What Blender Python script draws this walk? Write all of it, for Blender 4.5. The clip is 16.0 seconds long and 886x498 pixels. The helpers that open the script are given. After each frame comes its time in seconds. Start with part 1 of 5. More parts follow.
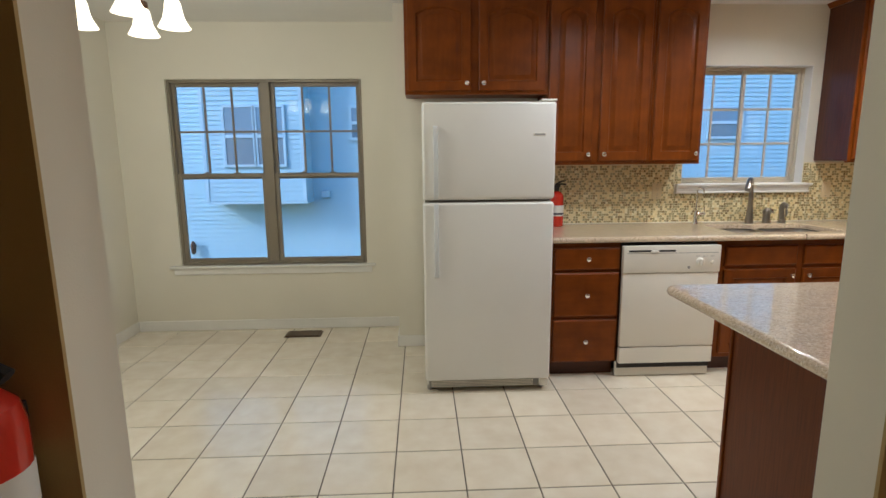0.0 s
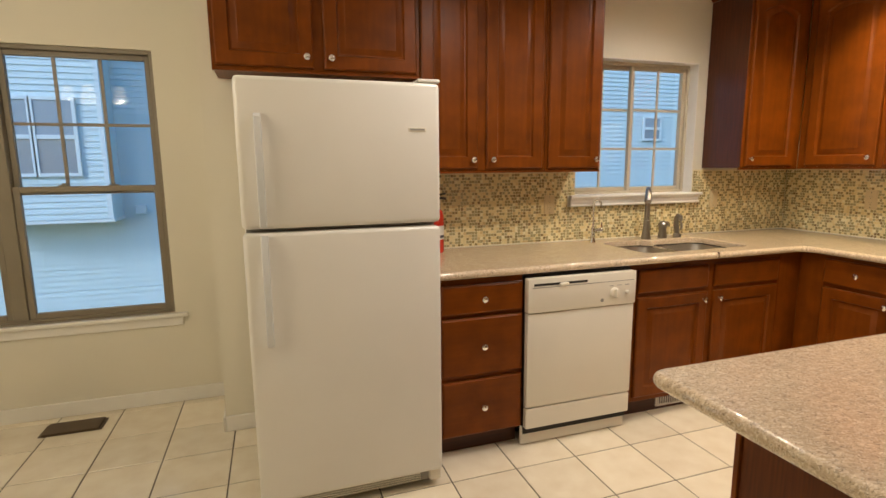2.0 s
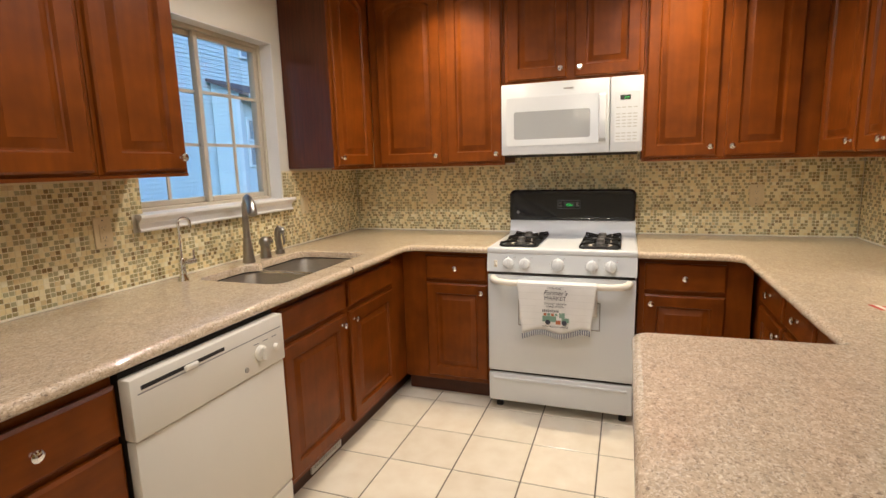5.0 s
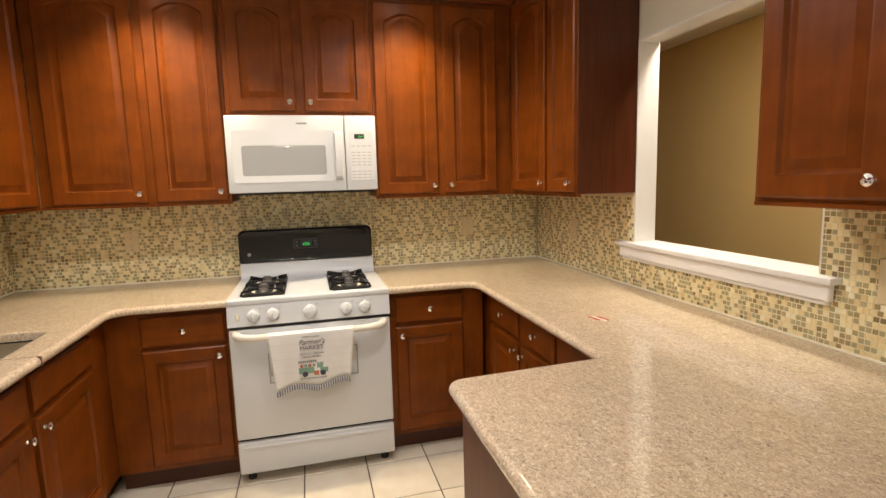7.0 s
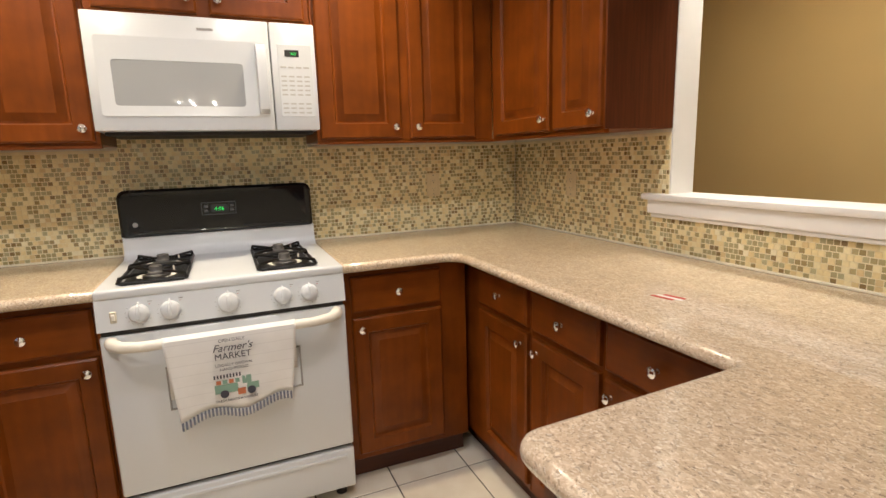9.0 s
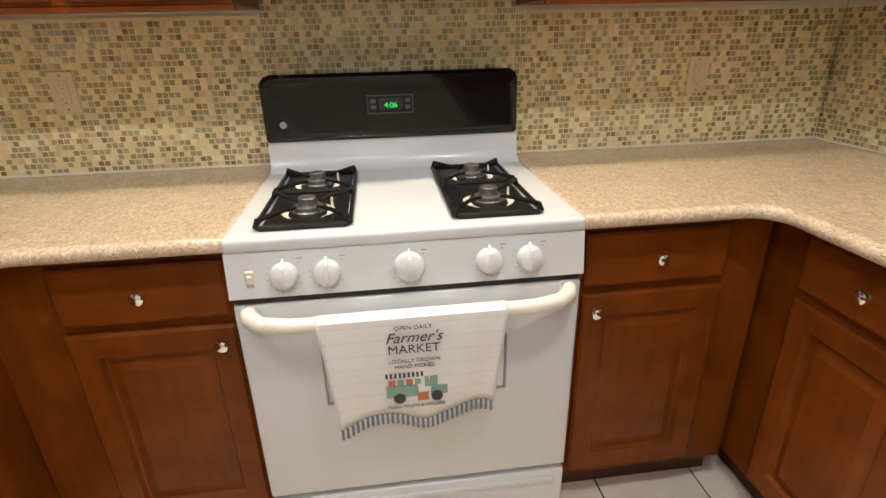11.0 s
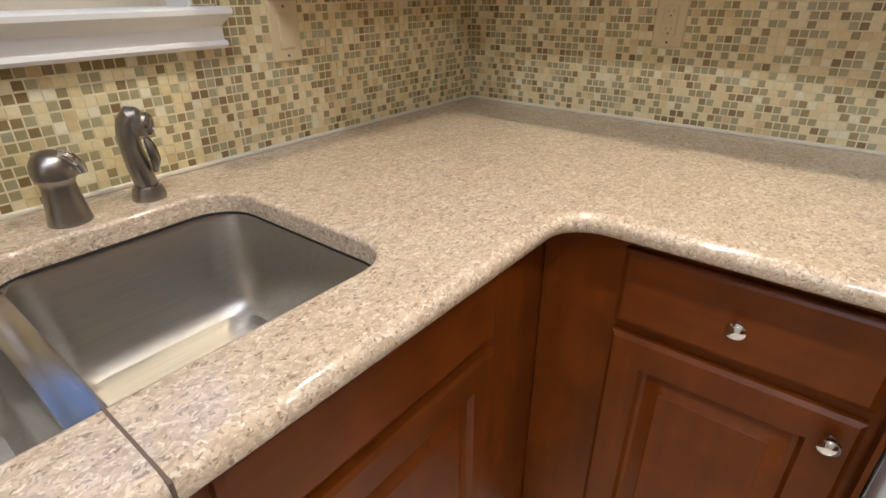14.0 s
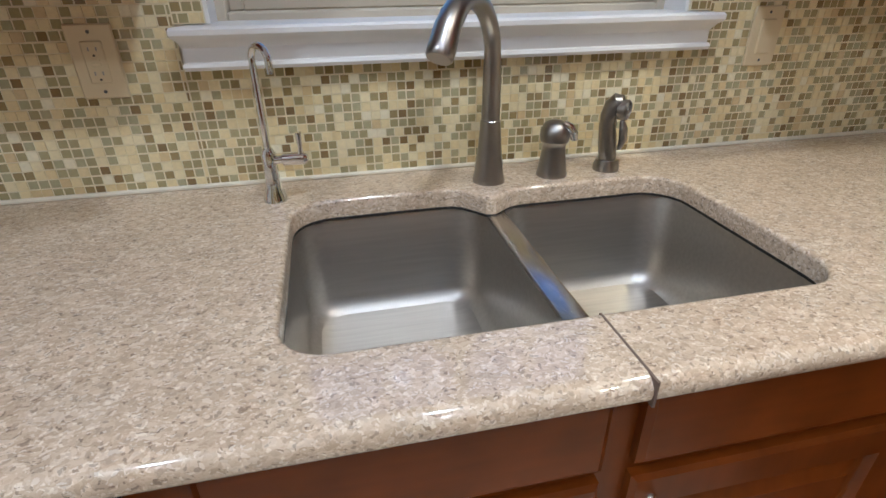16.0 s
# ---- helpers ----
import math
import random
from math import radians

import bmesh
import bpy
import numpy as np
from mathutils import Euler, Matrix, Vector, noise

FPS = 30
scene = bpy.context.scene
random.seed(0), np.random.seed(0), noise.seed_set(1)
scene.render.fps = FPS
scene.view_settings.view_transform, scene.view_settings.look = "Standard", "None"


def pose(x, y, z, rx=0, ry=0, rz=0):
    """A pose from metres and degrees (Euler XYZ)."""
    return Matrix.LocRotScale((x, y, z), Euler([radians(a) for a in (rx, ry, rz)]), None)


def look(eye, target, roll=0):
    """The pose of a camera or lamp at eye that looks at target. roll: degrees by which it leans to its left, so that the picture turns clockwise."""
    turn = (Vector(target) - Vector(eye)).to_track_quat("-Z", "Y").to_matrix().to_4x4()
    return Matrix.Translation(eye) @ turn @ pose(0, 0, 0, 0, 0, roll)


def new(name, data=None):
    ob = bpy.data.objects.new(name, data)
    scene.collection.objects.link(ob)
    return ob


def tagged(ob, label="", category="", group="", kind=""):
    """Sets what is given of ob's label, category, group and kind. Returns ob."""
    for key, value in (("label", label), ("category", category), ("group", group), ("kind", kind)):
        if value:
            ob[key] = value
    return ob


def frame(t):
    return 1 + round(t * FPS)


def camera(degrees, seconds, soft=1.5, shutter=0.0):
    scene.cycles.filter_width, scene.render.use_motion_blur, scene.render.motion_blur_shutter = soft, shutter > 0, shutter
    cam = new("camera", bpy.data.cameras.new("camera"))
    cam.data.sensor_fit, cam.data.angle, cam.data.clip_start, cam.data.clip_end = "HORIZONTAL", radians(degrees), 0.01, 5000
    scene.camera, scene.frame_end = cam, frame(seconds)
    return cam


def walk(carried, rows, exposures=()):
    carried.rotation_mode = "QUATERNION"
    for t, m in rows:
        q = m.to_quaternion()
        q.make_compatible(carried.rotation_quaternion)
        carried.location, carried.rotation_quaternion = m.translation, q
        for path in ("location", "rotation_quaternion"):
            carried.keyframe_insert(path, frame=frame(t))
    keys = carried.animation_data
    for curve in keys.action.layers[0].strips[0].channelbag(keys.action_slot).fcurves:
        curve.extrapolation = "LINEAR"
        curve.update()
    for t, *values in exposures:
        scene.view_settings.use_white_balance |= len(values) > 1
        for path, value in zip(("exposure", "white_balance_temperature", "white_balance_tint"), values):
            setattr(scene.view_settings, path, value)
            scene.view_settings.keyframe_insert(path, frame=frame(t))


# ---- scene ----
cam = camera(81.6, 16.0)
PATH = [
    (0, (0.721, 1.245, 1.384), (0.801, 3.215, 1.044), -0.5),
    (0.5, (0.711, 1.507, 1.365), (0.845, 3.473, 1.027), -0.4),
    (1, (0.74, 1.754, 1.379), (0.994, 3.708, 1.036), -0.5),
    (1.5, (0.796, 1.974, 1.379), (1.226, 3.899, 1.048), -0.5),
    (2, (0.834, 2.182, 1.38), (1.457, 4.056, 1.065), -0.5),
    (2.5, (0.893, 2.379, 1.375), (1.858, 4.102, 1.06), -0.6),
    (3, (0.962, 2.563, 1.371), (2.084, 4.191, 1.065), -0.8),
    (3.5, (0.971, 2.73, 1.367), (2.249, 4.239, 1.065), -0.9),
    (4, (1.013, 2.886, 1.354), (2.558, 4.116, 1.039), -1.1),
    (4.5, (1.092, 3.012, 1.363), (2.813, 3.976, 1.033), -1.4),
    (5, (1.087, 3.132, 1.369), (2.944, 3.799, 1.039), -1.6),
    (5.2, (1.064, 3.175, 1.381), (2.961, 3.711, 1.046), -1.6),
    (7.3, (1.301, 3.45, 1.439), (3.168, 2.778, 1.186), -1.6),
    (7.5, (1.359, 3.456, 1.422), (3.182, 2.673, 1.173), -1.6),
    (8, (1.551, 3.421, 1.391), (3.326, 2.532, 1.144), -1.7),
    (8.5, (1.737, 3.425, 1.344), (3.524, 2.564, 1.088), -1.7),
    (9, (1.937, 3.431, 1.285), (3.752, 2.669, 0.931), -1.7),
    (9.2, (2.007, 3.417, 1.265), (3.824, 2.71, 0.82), -1.8),
    (11.3, (2.844, 3.546, 1.285), (4.676, 3.437, 0.49), -1.0),
    (11.5, (2.914, 3.593, 1.283), (4.75, 3.59, 0.491), -0.9),
    (12, (3.044, 3.749, 1.275), (4.863, 3.984, 0.478), -0.8),
    (12.5, (3.098, 3.855, 1.253), (4.883, 4.284, 0.459), -0.8),
    (13, (3.11, 3.925, 1.232), (4.8, 4.618, 0.417), -0.8),
    (13.5, (3.074, 3.959, 1.22), (4.626, 4.886, 0.365), -0.4),
    (14, (3.027, 3.981, 1.229), (4.415, 5.096, 0.318), -0.4),
    (14.5, (2.987, 3.988, 1.238), (4.233, 5.25, 0.313), -0.5),
    (15, (2.931, 3.994, 1.257), (4.022, 5.384, 0.32), -0.4),
    (15.5, (2.875, 3.983, 1.264), (3.683, 5.554, 0.325), -0.5),
    (16, (2.815, 3.961, 1.269), (3.181, 5.687, 0.328), -0.7),
]
EXPOSURES = [
    (0.0, 0.90, 5150, 13), (1.0, 0.87, 5600, 15), (2.0, 0.98, 6400, 17), (2.5, 1.00, 7000, 18), (3.5, 1.02, 6250, 17), (5.0, 1.00, 5750, 18),
    (7.5, 1.02, 5900, 18), (9.0, 0.94, 5650, 18), (11.5, 1.02, 5450, 17), (13.0, 0.95, 5150, 16), (14.5, 0.80, 4950, 17), (16.0, 0.72, 4650, 15),
]
walk(cam, [(t, look(eye, target, roll)) for t, eye, target, roll in PATH], EXPOSURES)

# ---- light ----
world = bpy.data.worlds.new("sky")
scene.world = world
world.use_nodes = True
wn = world.node_tree
sky = wn.nodes.new("ShaderNodeTexSky")
sky.sky_type, sky.sun_disc = "NISHITA", False
sky.sun_elevation, sky.sun_rotation = radians(30), radians(235)
sky.ozone_density, sky.air_density = 9.0, 1.6
wn.nodes["Background"].inputs["Strength"].default_value = 0.15
wn.links.new(sky.outputs[0], wn.nodes["Background"].inputs["Color"])
sun = new("sun", bpy.data.lights.new("sun", "SUN"))
sun.data.energy, sun.data.angle, sun.data.color = 0.7, radians(14), (1.0, 0.97, 0.93)
sun.matrix_world = look((-14.2, -9.9, 10.0), (0, 0, 0))

WARM = (1.0, 0.90, 0.66)


def area_lamp(name, m, sx, sy, watts, color=WARM):
    data = bpy.data.lights.new(name, "AREA")
    data.shape, data.size, data.size_y, data.energy, data.color = "RECTANGLE", sx, sy, watts, color
    ob = new(name, data)
    ob.matrix_world = m
    return ob


# x, y, watts, beam in degrees, colour: the two over the corners are warmer bulbs
WARMBULB, PALEBULB = (1.0, 0.80, 0.47), (1.0, 0.92, 0.76)
# the last, at x 1.92, is added fill with no known source
DOWNLIGHTS = [(3.83, 4.10, 37, 118, WARMBULB), (3.83, 2.90, 37, 118, WARMBULB), (3.02, 4.20, 17, 165, PALEBULB), (3.02, 3.10, 22, 165, PALEBULB), (1.92, 3.66, 26, 165, PALEBULB)]
for dx, dy, watts, beam, tone in DOWNLIGHTS:
    spot = new("downlight", bpy.data.lights.new("downlight", "SPOT"))
    spot.data.energy, spot.data.color, spot.data.shadow_soft_size = watts, tone, 0.04
    spot.data.spot_size, spot.data.spot_blend = radians(beam), 0.7 if beam > 150 else 1.0
    spot.matrix_world = look((dx, dy, 2.425), (dx, dy + 0.001, 0.9))
# unseen lamp, added to brighten the tan walls behind the pass-through
area_lamp("hall_fill_lamp", pose(3.2, 1.66, 2.395), 0.7, 0.2, 12.5)
for k in range(5):
    a = radians(72 * k + 20)
    bulb = new("bulb", bpy.data.lights.new("bulb", "POINT"))
    bulb.data.energy, bulb.data.color, bulb.data.shadow_soft_size = 2.6, WARM, 0.025
    bulb.location = (-0.54 + 0.205 * math.cos(a), 3.6 + 0.205 * math.sin(a), 1.985)


# ---- materials ----
def material(name, base, rough=0.5, metal=0.0, coat=0.0, var=0.0, var_scale=3.0, grain=0.0, grain_scale=60.0, bump=0.0, bump_scale=200.0, stretch=None, spec=0.5):
    """A Principled material with variation at two scales and a fine relief."""
    m = bpy.data.materials.new(name)
    m.use_nodes = True
    n, l = m.node_tree.nodes, m.node_tree.links
    p = n["Principled BSDF"]
    p.inputs["Roughness"].default_value = rough
    p.inputs["Metallic"].default_value = metal
    p.inputs["Coat Weight"].default_value = coat
    p.inputs["Coat Roughness"].default_value = 0.12
    p.inputs["Specular IOR Level"].default_value = spec
    p.inputs["Base Color"].default_value = (*base, 1)
    tc = n.new("ShaderNodeTexCoord")
    mp = n.new("ShaderNodeMapping")
    l.new(tc.outputs["Object"], mp.inputs["Vector"])
    if stretch:
        mp.inputs["Scale"].default_value = stretch
    last = None
    for amount, scale, detail in ((var, var_scale, 3), (grain, grain_scale, 4)):
        if not amount:
            continue
        t = n.new("ShaderNodeTexNoise")
        t.inputs["Scale"].default_value, t.inputs["Detail"].default_value = scale, detail
        l.new(tc.outputs["Object"] if scale == var_scale else mp.outputs[0], t.inputs["Vector"])
        r = n.new("ShaderNodeMapRange")
        r.inputs["From Min"].default_value, r.inputs["From Max"].default_value = 0.3, 0.7
        r.inputs["To Min"].default_value, r.inputs["To Max"].default_value = 1 - amount, 1 + amount
        l.new(t.outputs["Fac"], r.inputs["Value"])
        mul = n.new("ShaderNodeMix")
        mul.data_type, mul.blend_type = "RGBA", "MULTIPLY"
        mul.inputs["Factor"].default_value = 1
        if last:
            l.new(last, mul.inputs["A"])
        else:
            mul.inputs["A"].default_value = (*base, 1)
        l.new(r.outputs[0], mul.inputs["B"])
        last = mul.outputs["Result"]
    if last:
        l.new(last, p.inputs["Base Color"])
    if bump:
        t = n.new("ShaderNodeTexNoise")
        t.inputs["Scale"].default_value, t.inputs["Detail"].default_value = bump_scale, 3
        l.new(mp.outputs[0], t.inputs["Vector"])
        b = n.new("ShaderNodeBump")
        b.inputs["Strength"].default_value, b.inputs["Distance"].default_value = bump, 0.002
        l.new(t.outputs["Fac"], b.inputs["Height"])
        l.new(b.outputs[0], p.inputs["Normal"])
    return m


def glowing(name, color, strength, tone=1.0):
    m = bpy.data.materials.new(name)
    m.use_nodes = True
    p = m.node_tree.nodes["Principled BSDF"]
    p.inputs["Base Color"].default_value = (*(tone * c for c in color), 1)
    p.inputs["Emission Color"].default_value = (*color, 1)
    p.inputs["Emission Strength"].default_value = strength
    return m


def random_value(n, l):
    """A random number for each piece: by object and by island."""
    oi, geo, add, fr = n.new("ShaderNodeObjectInfo"), n.new("ShaderNodeNewGeometry"), n.new("ShaderNodeMath"), n.new("ShaderNodeMath")
    add.operation, fr.operation = "ADD", "FRACT"
    l.new(oi.outputs["Random"], add.inputs[0])
    l.new(geo.outputs["Random Per Island"], add.inputs[1])
    l.new(add.outputs[0], fr.inputs[0])
    return fr.outputs[0]


def ramp(n, stops, mode="LINEAR"):
    r = n.new("ShaderNodeValToRGB")
    r.color_ramp.interpolation = mode
    e = r.color_ramp.elements
    e[0].position, e[0].color = stops[0][0], (*stops[0][1], 1)
    e[1].position, e[1].color = stops[1][0], (*stops[1][1], 1)
    for pos, c in stops[2:]:
        x = e.new(pos)
        x.color = (*c, 1)
    return r


def mosaic_material(name, stops, rough, coat):
    m = material(name, (0.5, 0.45, 0.33), rough=rough, coat=coat)
    n, l = m.node_tree.nodes, m.node_tree.links
    v = random_value(n, l)
    r = ramp(n, stops, "CONSTANT")
    l.new(v, r.inputs[0])
    geo, t, mr, mul = n.new("ShaderNodeNewGeometry"), n.new("ShaderNodeTexNoise"), n.new("ShaderNodeMapRange"), n.new("ShaderNodeMix")
    t.inputs["Scale"].default_value, t.inputs["Detail"].default_value = 140, 3
    l.new(geo.outputs["Position"], t.inputs["Vector"])
    mr.inputs["To Min"].default_value, mr.inputs["To Max"].default_value = 0.86, 1.14
    l.new(t.outputs["Fac"], mr.inputs["Value"])
    mul.data_type, mul.blend_type = "RGBA", "MULTIPLY"
    mul.inputs["Factor"].default_value = 1
    l.new(r.outputs[0], mul.inputs["A"])
    l.new(mr.outputs[0], mul.inputs["B"])
    l.new(mul.outputs["Result"], n["Principled BSDF"].inputs["Base Color"])
    return m


def counter_material():
    m = material("speckled_quartz", (0.5, 0.42, 0.34), rough=0.36, coat=1.0, spec=0.3)
    m.node_tree.nodes["Principled BSDF"].inputs["Coat Roughness"].default_value = 0.06
    m.node_tree.nodes["Principled BSDF"].inputs["Coat IOR"].default_value = 1.62
    n, l = m.node_tree.nodes, m.node_tree.links
    tc = n.new("ShaderNodeTexCoord")
    warp = n.new("ShaderNodeTexNoise")
    warp.inputs["Scale"].default_value, warp.inputs["Detail"].default_value = 90, 3
    bend = n.new("ShaderNodeMix")
    bend.data_type = "RGBA"
    bend.inputs["Factor"].default_value = 0.016
    l.new(tc.outputs["Object"], warp.inputs["Vector"])
    l.new(tc.outputs["Object"], bend.inputs["A"])
    l.new(warp.outputs["Color"], bend.inputs["B"])

    def flecks(scale, turn, stretch, stops):
        mp = n.new("ShaderNodeMapping")
        mp.inputs["Rotation"].default_value = (0, 0, radians(turn))
        mp.inputs["Scale"].default_value = stretch
        v = n.new("ShaderNodeTexVoronoi")
        v.inputs["Scale"].default_value = scale
        sep = n.new("ShaderNodeSeparateColor")
        l.new(bend.outputs["Result"], mp.inputs["Vector"])
        l.new(mp.outputs[0], v.inputs["Vector"])
        l.new(v.outputs["Color"], sep.inputs[0])
        r = ramp(n, stops, "CONSTANT")
        l.new(sep.outputs[0], r.inputs[0])
        return r.outputs[0]

    big = flecks(170, 20, (0.60, 1.0, 1.0), [(0.0, (0.497, 0.371, 0.235)), (0.18, (0.639, 0.503, 0.343)), (0.42, (0.720, 0.579, 0.405)), (0.62, (0.592, 0.450, 0.301)), (0.78, (0.828, 0.711, 0.542)), (0.92, (0.431, 0.333, 0.230))])
    fine = flecks(360, -15, (0.7, 1.0, 1.0), [(0.0, (0.17, 0.115, 0.08)), (0.07, (0.50, 0.385, 0.26)), (0.34, (0.655, 0.53, 0.37)), (0.70, (0.565, 0.435, 0.295)), (0.86, (0.86, 0.77, 0.62))])
    both = n.new("ShaderNodeMix")
    both.data_type = "RGBA"
    both.inputs["Factor"].default_value = 0.55
    l.new(big, both.inputs["A"])
    l.new(fine, both.inputs["B"])
    soft = n.new("ShaderNodeTexNoise")
    soft.inputs["Scale"].default_value, soft.inputs["Detail"].default_value = 16, 4
    l.new(tc.outputs["Object"], soft.inputs["Vector"])
    mr = n.new("ShaderNodeMapRange")
    mr.inputs["To Min"].default_value, mr.inputs["To Max"].default_value = 0.84, 1.16
    l.new(soft.outputs["Fac"], mr.inputs["Value"])
    mul = n.new("ShaderNodeMix")
    mul.data_type, mul.blend_type = "RGBA", "MULTIPLY"
    mul.inputs["Factor"].default_value = 1
    l.new(both.outputs["Result"], mul.inputs["A"])
    l.new(mr.outputs[0], mul.inputs["B"])
    l.new(mul.outputs["Result"], n["Principled BSDF"].inputs["Base Color"])
    return m


def tile_material():
    m = material("floor_tile", (0.70, 0.62, 0.48), rough=0.20, coat=0.35, bump=0.12, bump_scale=40)
    n, l = m.node_tree.nodes, m.node_tree.links
    v = random_value(n, l)
    tc = n.new("ShaderNodeTexCoord")
    geo = n.new("ShaderNodeNewGeometry")
    t = n.new("ShaderNodeTexNoise")
    t.inputs["Scale"].default_value, t.inputs["Detail"].default_value = 9, 5
    l.new(geo.outputs["Position"], t.inputs["Vector"])
    r = ramp(n, [(0.3, (0.78, 0.69, 0.54)), (0.7, (0.86, 0.79, 0.65))])
    l.new(t.outputs["Fac"], r.inputs[0])
    mr = n.new("ShaderNodeMapRange")
    mr.inputs["To Min"].default_value, mr.inputs["To Max"].default_value = 0.93, 1.05
    l.new(v, mr.inputs["Value"])
    mul = n.new("ShaderNodeMix")
    mul.data_type, mul.blend_type = "RGBA", "MULTIPLY"
    mul.inputs["Factor"].default_value = 1
    l.new(r.outputs[0], mul.inputs["A"])
    l.new(mr.outputs[0], mul.inputs["B"])
    l.new(mul.outputs["Result"], n["Principled BSDF"].inputs["Base Color"])
    return m


def glass_material(name, tint=(1, 1, 1), rough=0.0):
    m = bpy.data.materials.new(name)
    m.use_nodes = True
    p = m.node_tree.nodes["Principled BSDF"]
    p.inputs["Base Color"].default_value = (*tint, 1)
    p.inputs["Transmission Weight"].default_value = 1
    p.inputs["Roughness"].default_value = rough
    p.inputs["IOR"].default_value = 1.45
    return m


WALL = material("warm_white_paint", (0.77, 0.73, 0.615), 0.75, var=0.03, var_scale=1.5, bump=0.15, bump_scale=350)
TAN = material("tan_paint", (0.44, 0.315, 0.125), 0.8, var=0.04, var_scale=1.2, bump=0.15, bump_scale=350)
CEIL = material("ceiling_paint", (0.82, 0.80, 0.75), 0.85, var=0.02, bump=0.2, bump_scale=150)
TRIM = material("white_gloss_trim", (0.82, 0.80, 0.75), 0.35, var=0.03, var_scale=6)
WOOD = material("cherry_wood", (0.165, 0.0395, 0.0014), 0.36, spec=0.23, var=0.22, var_scale=9, grain=0.10, grain_scale=45, stretch=(1, 1, 0.09))
WOODH = material("cherry_wood_cross", (0.165, 0.0395, 0.0014), 0.36, spec=0.23, var=0.22, var_scale=9, grain=0.10, grain_scale=45, stretch=(0.09, 1, 1))
# cherry for the toe kicks, with the recess shade put into its colour
SHADEDWOOD = material("shaded_toe_kick", (0.070, 0.018, 0.003), 0.5, var=0.2, grain=0.2, stretch=(0.1, 1, 1))
PANELWOOD = material("cherry_laminate", (0.120, 0.031, 0.006), 0.42, spec=0.25, var=0.12, var_scale=2, grain=0.22, grain_scale=120, stretch=(1, 1, 0.05))
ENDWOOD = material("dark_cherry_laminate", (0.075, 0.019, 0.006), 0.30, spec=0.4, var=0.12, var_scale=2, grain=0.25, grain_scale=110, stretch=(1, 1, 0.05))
CHROME = material("chrome", (0.82, 0.82, 0.82), 0.08, 1.0)
NICKEL = material("brushed_nickel", (0.37, 0.35, 0.32), 0.30, 1.0, var=0.06, var_scale=20)
STEEL = material("brushed_steel", (0.50, 0.475, 0.425), 0.38, 1.0, grain=0.06, grain_scale=140, stretch=(0.05, 1, 1), bump=0.015, bump_scale=260)
APPL = material("white_enamel", (0.66, 0.68, 0.69), 0.28, coat=0.2, var=0.015, var_scale=3)
FRIDGE = material("textured_white_steel", (0.77, 0.755, 0.71), 0.34, coat=0.15, var=0.02, bump=0.10, bump_scale=500)
CREAM = material("cream_plastic", (0.76, 0.72, 0.63), 0.35, var=0.02)
ALMOND = material("almond_plastic", (0.70, 0.58, 0.34), 0.4, var=0.03, var_scale=20)
BLACK = material("black_gloss", (0.008, 0.008, 0.009), 0.05, spec=0.5)
POLISHED = material("polished_steel_rim", (0.60, 0.58, 0.54), 0.27, 1.0, var=0.05, var_scale=25)
IRON = material("black_cast_iron", (0.010, 0.0095, 0.009), 0.38, spec=0.3, var=0.25, var_scale=40, bump=0.2, bump_scale=300)
BEZEL = material("dark_bezel", (0.07, 0.07, 0.07), 0.35)
DARK = material("dark_gap", (0.02, 0.018, 0.016), 0.7)
GREYP = material("grey_plastic", (0.30, 0.29, 0.27), 0.5)
ALU = material("burner_aluminium", (0.15, 0.145, 0.14), 0.45, 0.6, var=0.2, var_scale=30)
TAUPE = material("taupe_vinyl", (0.24, 0.205, 0.15), 0.45, var=0.04, var_scale=8)
ALMVINYL = material("almond_vinyl", (0.56, 0.50, 0.38), 0.45, var=0.04, var_scale=8)
GROUT = material("floor_grout", (0.10, 0.085, 0.065), 0.9, var=0.2, var_scale=12)
CAULK = material("pale_caulk", (0.84, 0.78, 0.60), 0.5, var=0.06, var_scale=25)
LGROUT = material("pale_grout", (0.80, 0.71, 0.46), 0.85, var=0.1, var_scale=20)
STONE = mosaic_material("mosaic_stone", [(0.0, (0.79, 0.67, 0.35)), (0.30, (0.82, 0.72, 0.42)), (0.54, (0.76, 0.62, 0.30)), (0.68, (0.86, 0.79, 0.54)), (0.76, (0.78, 0.65, 0.33)), (0.88, (0.66, 0.51, 0.24))], 0.42, 0.1)
MOSAIC = mosaic_material("mosaic_glass", [(0.0, (0.39, 0.33, 0.15)), (0.34, (0.44, 0.395, 0.215)), (0.56, (0.33, 0.25, 0.10)), (0.74, (0.42, 0.36, 0.175)), (0.89, (0.25, 0.17, 0.065))], 0.10, 0.5)
QUARTZ = counter_material()
TILE = tile_material()
GLASS = glass_material("window_glass")
MWGLASS = material("microwave_window", (0.36, 0.37, 0.37), 0.02)
RED = material("red_enamel", (0.55, 0.03, 0.012), 0.25, coat=0.4)
PAPER = material("label_paper", (0.72, 0.70, 0.64), 0.6)
BRONZE = material("dark_bronze", (0.09, 0.05, 0.03), 0.35, 0.8)
BROWNMETAL = material("brown_grille", (0.10, 0.065, 0.035), 0.45, 0.3)
SHADE = glowing("lit_glass_shade", (1.0, 0.80, 0.46), 1.7, 0.012)
DIFFUSER = glowing("lit_diffuser", (1.0, 0.84, 0.60), 5.0)
GREEN = glowing("green_digits", (0.04, 0.8, 0.10), 0.38)
SIDING = material("vinyl_siding", (0.47, 0.66, 0.70), 0.55, var=0.03, var_scale=2)
HOUSETRIM = material("house_trim", (0.54, 0.70, 0.74), 0.5)
HOUSEGLASS = material("house_window_glass", (0.16, 0.25, 0.31), 0.08, coat=0.5)
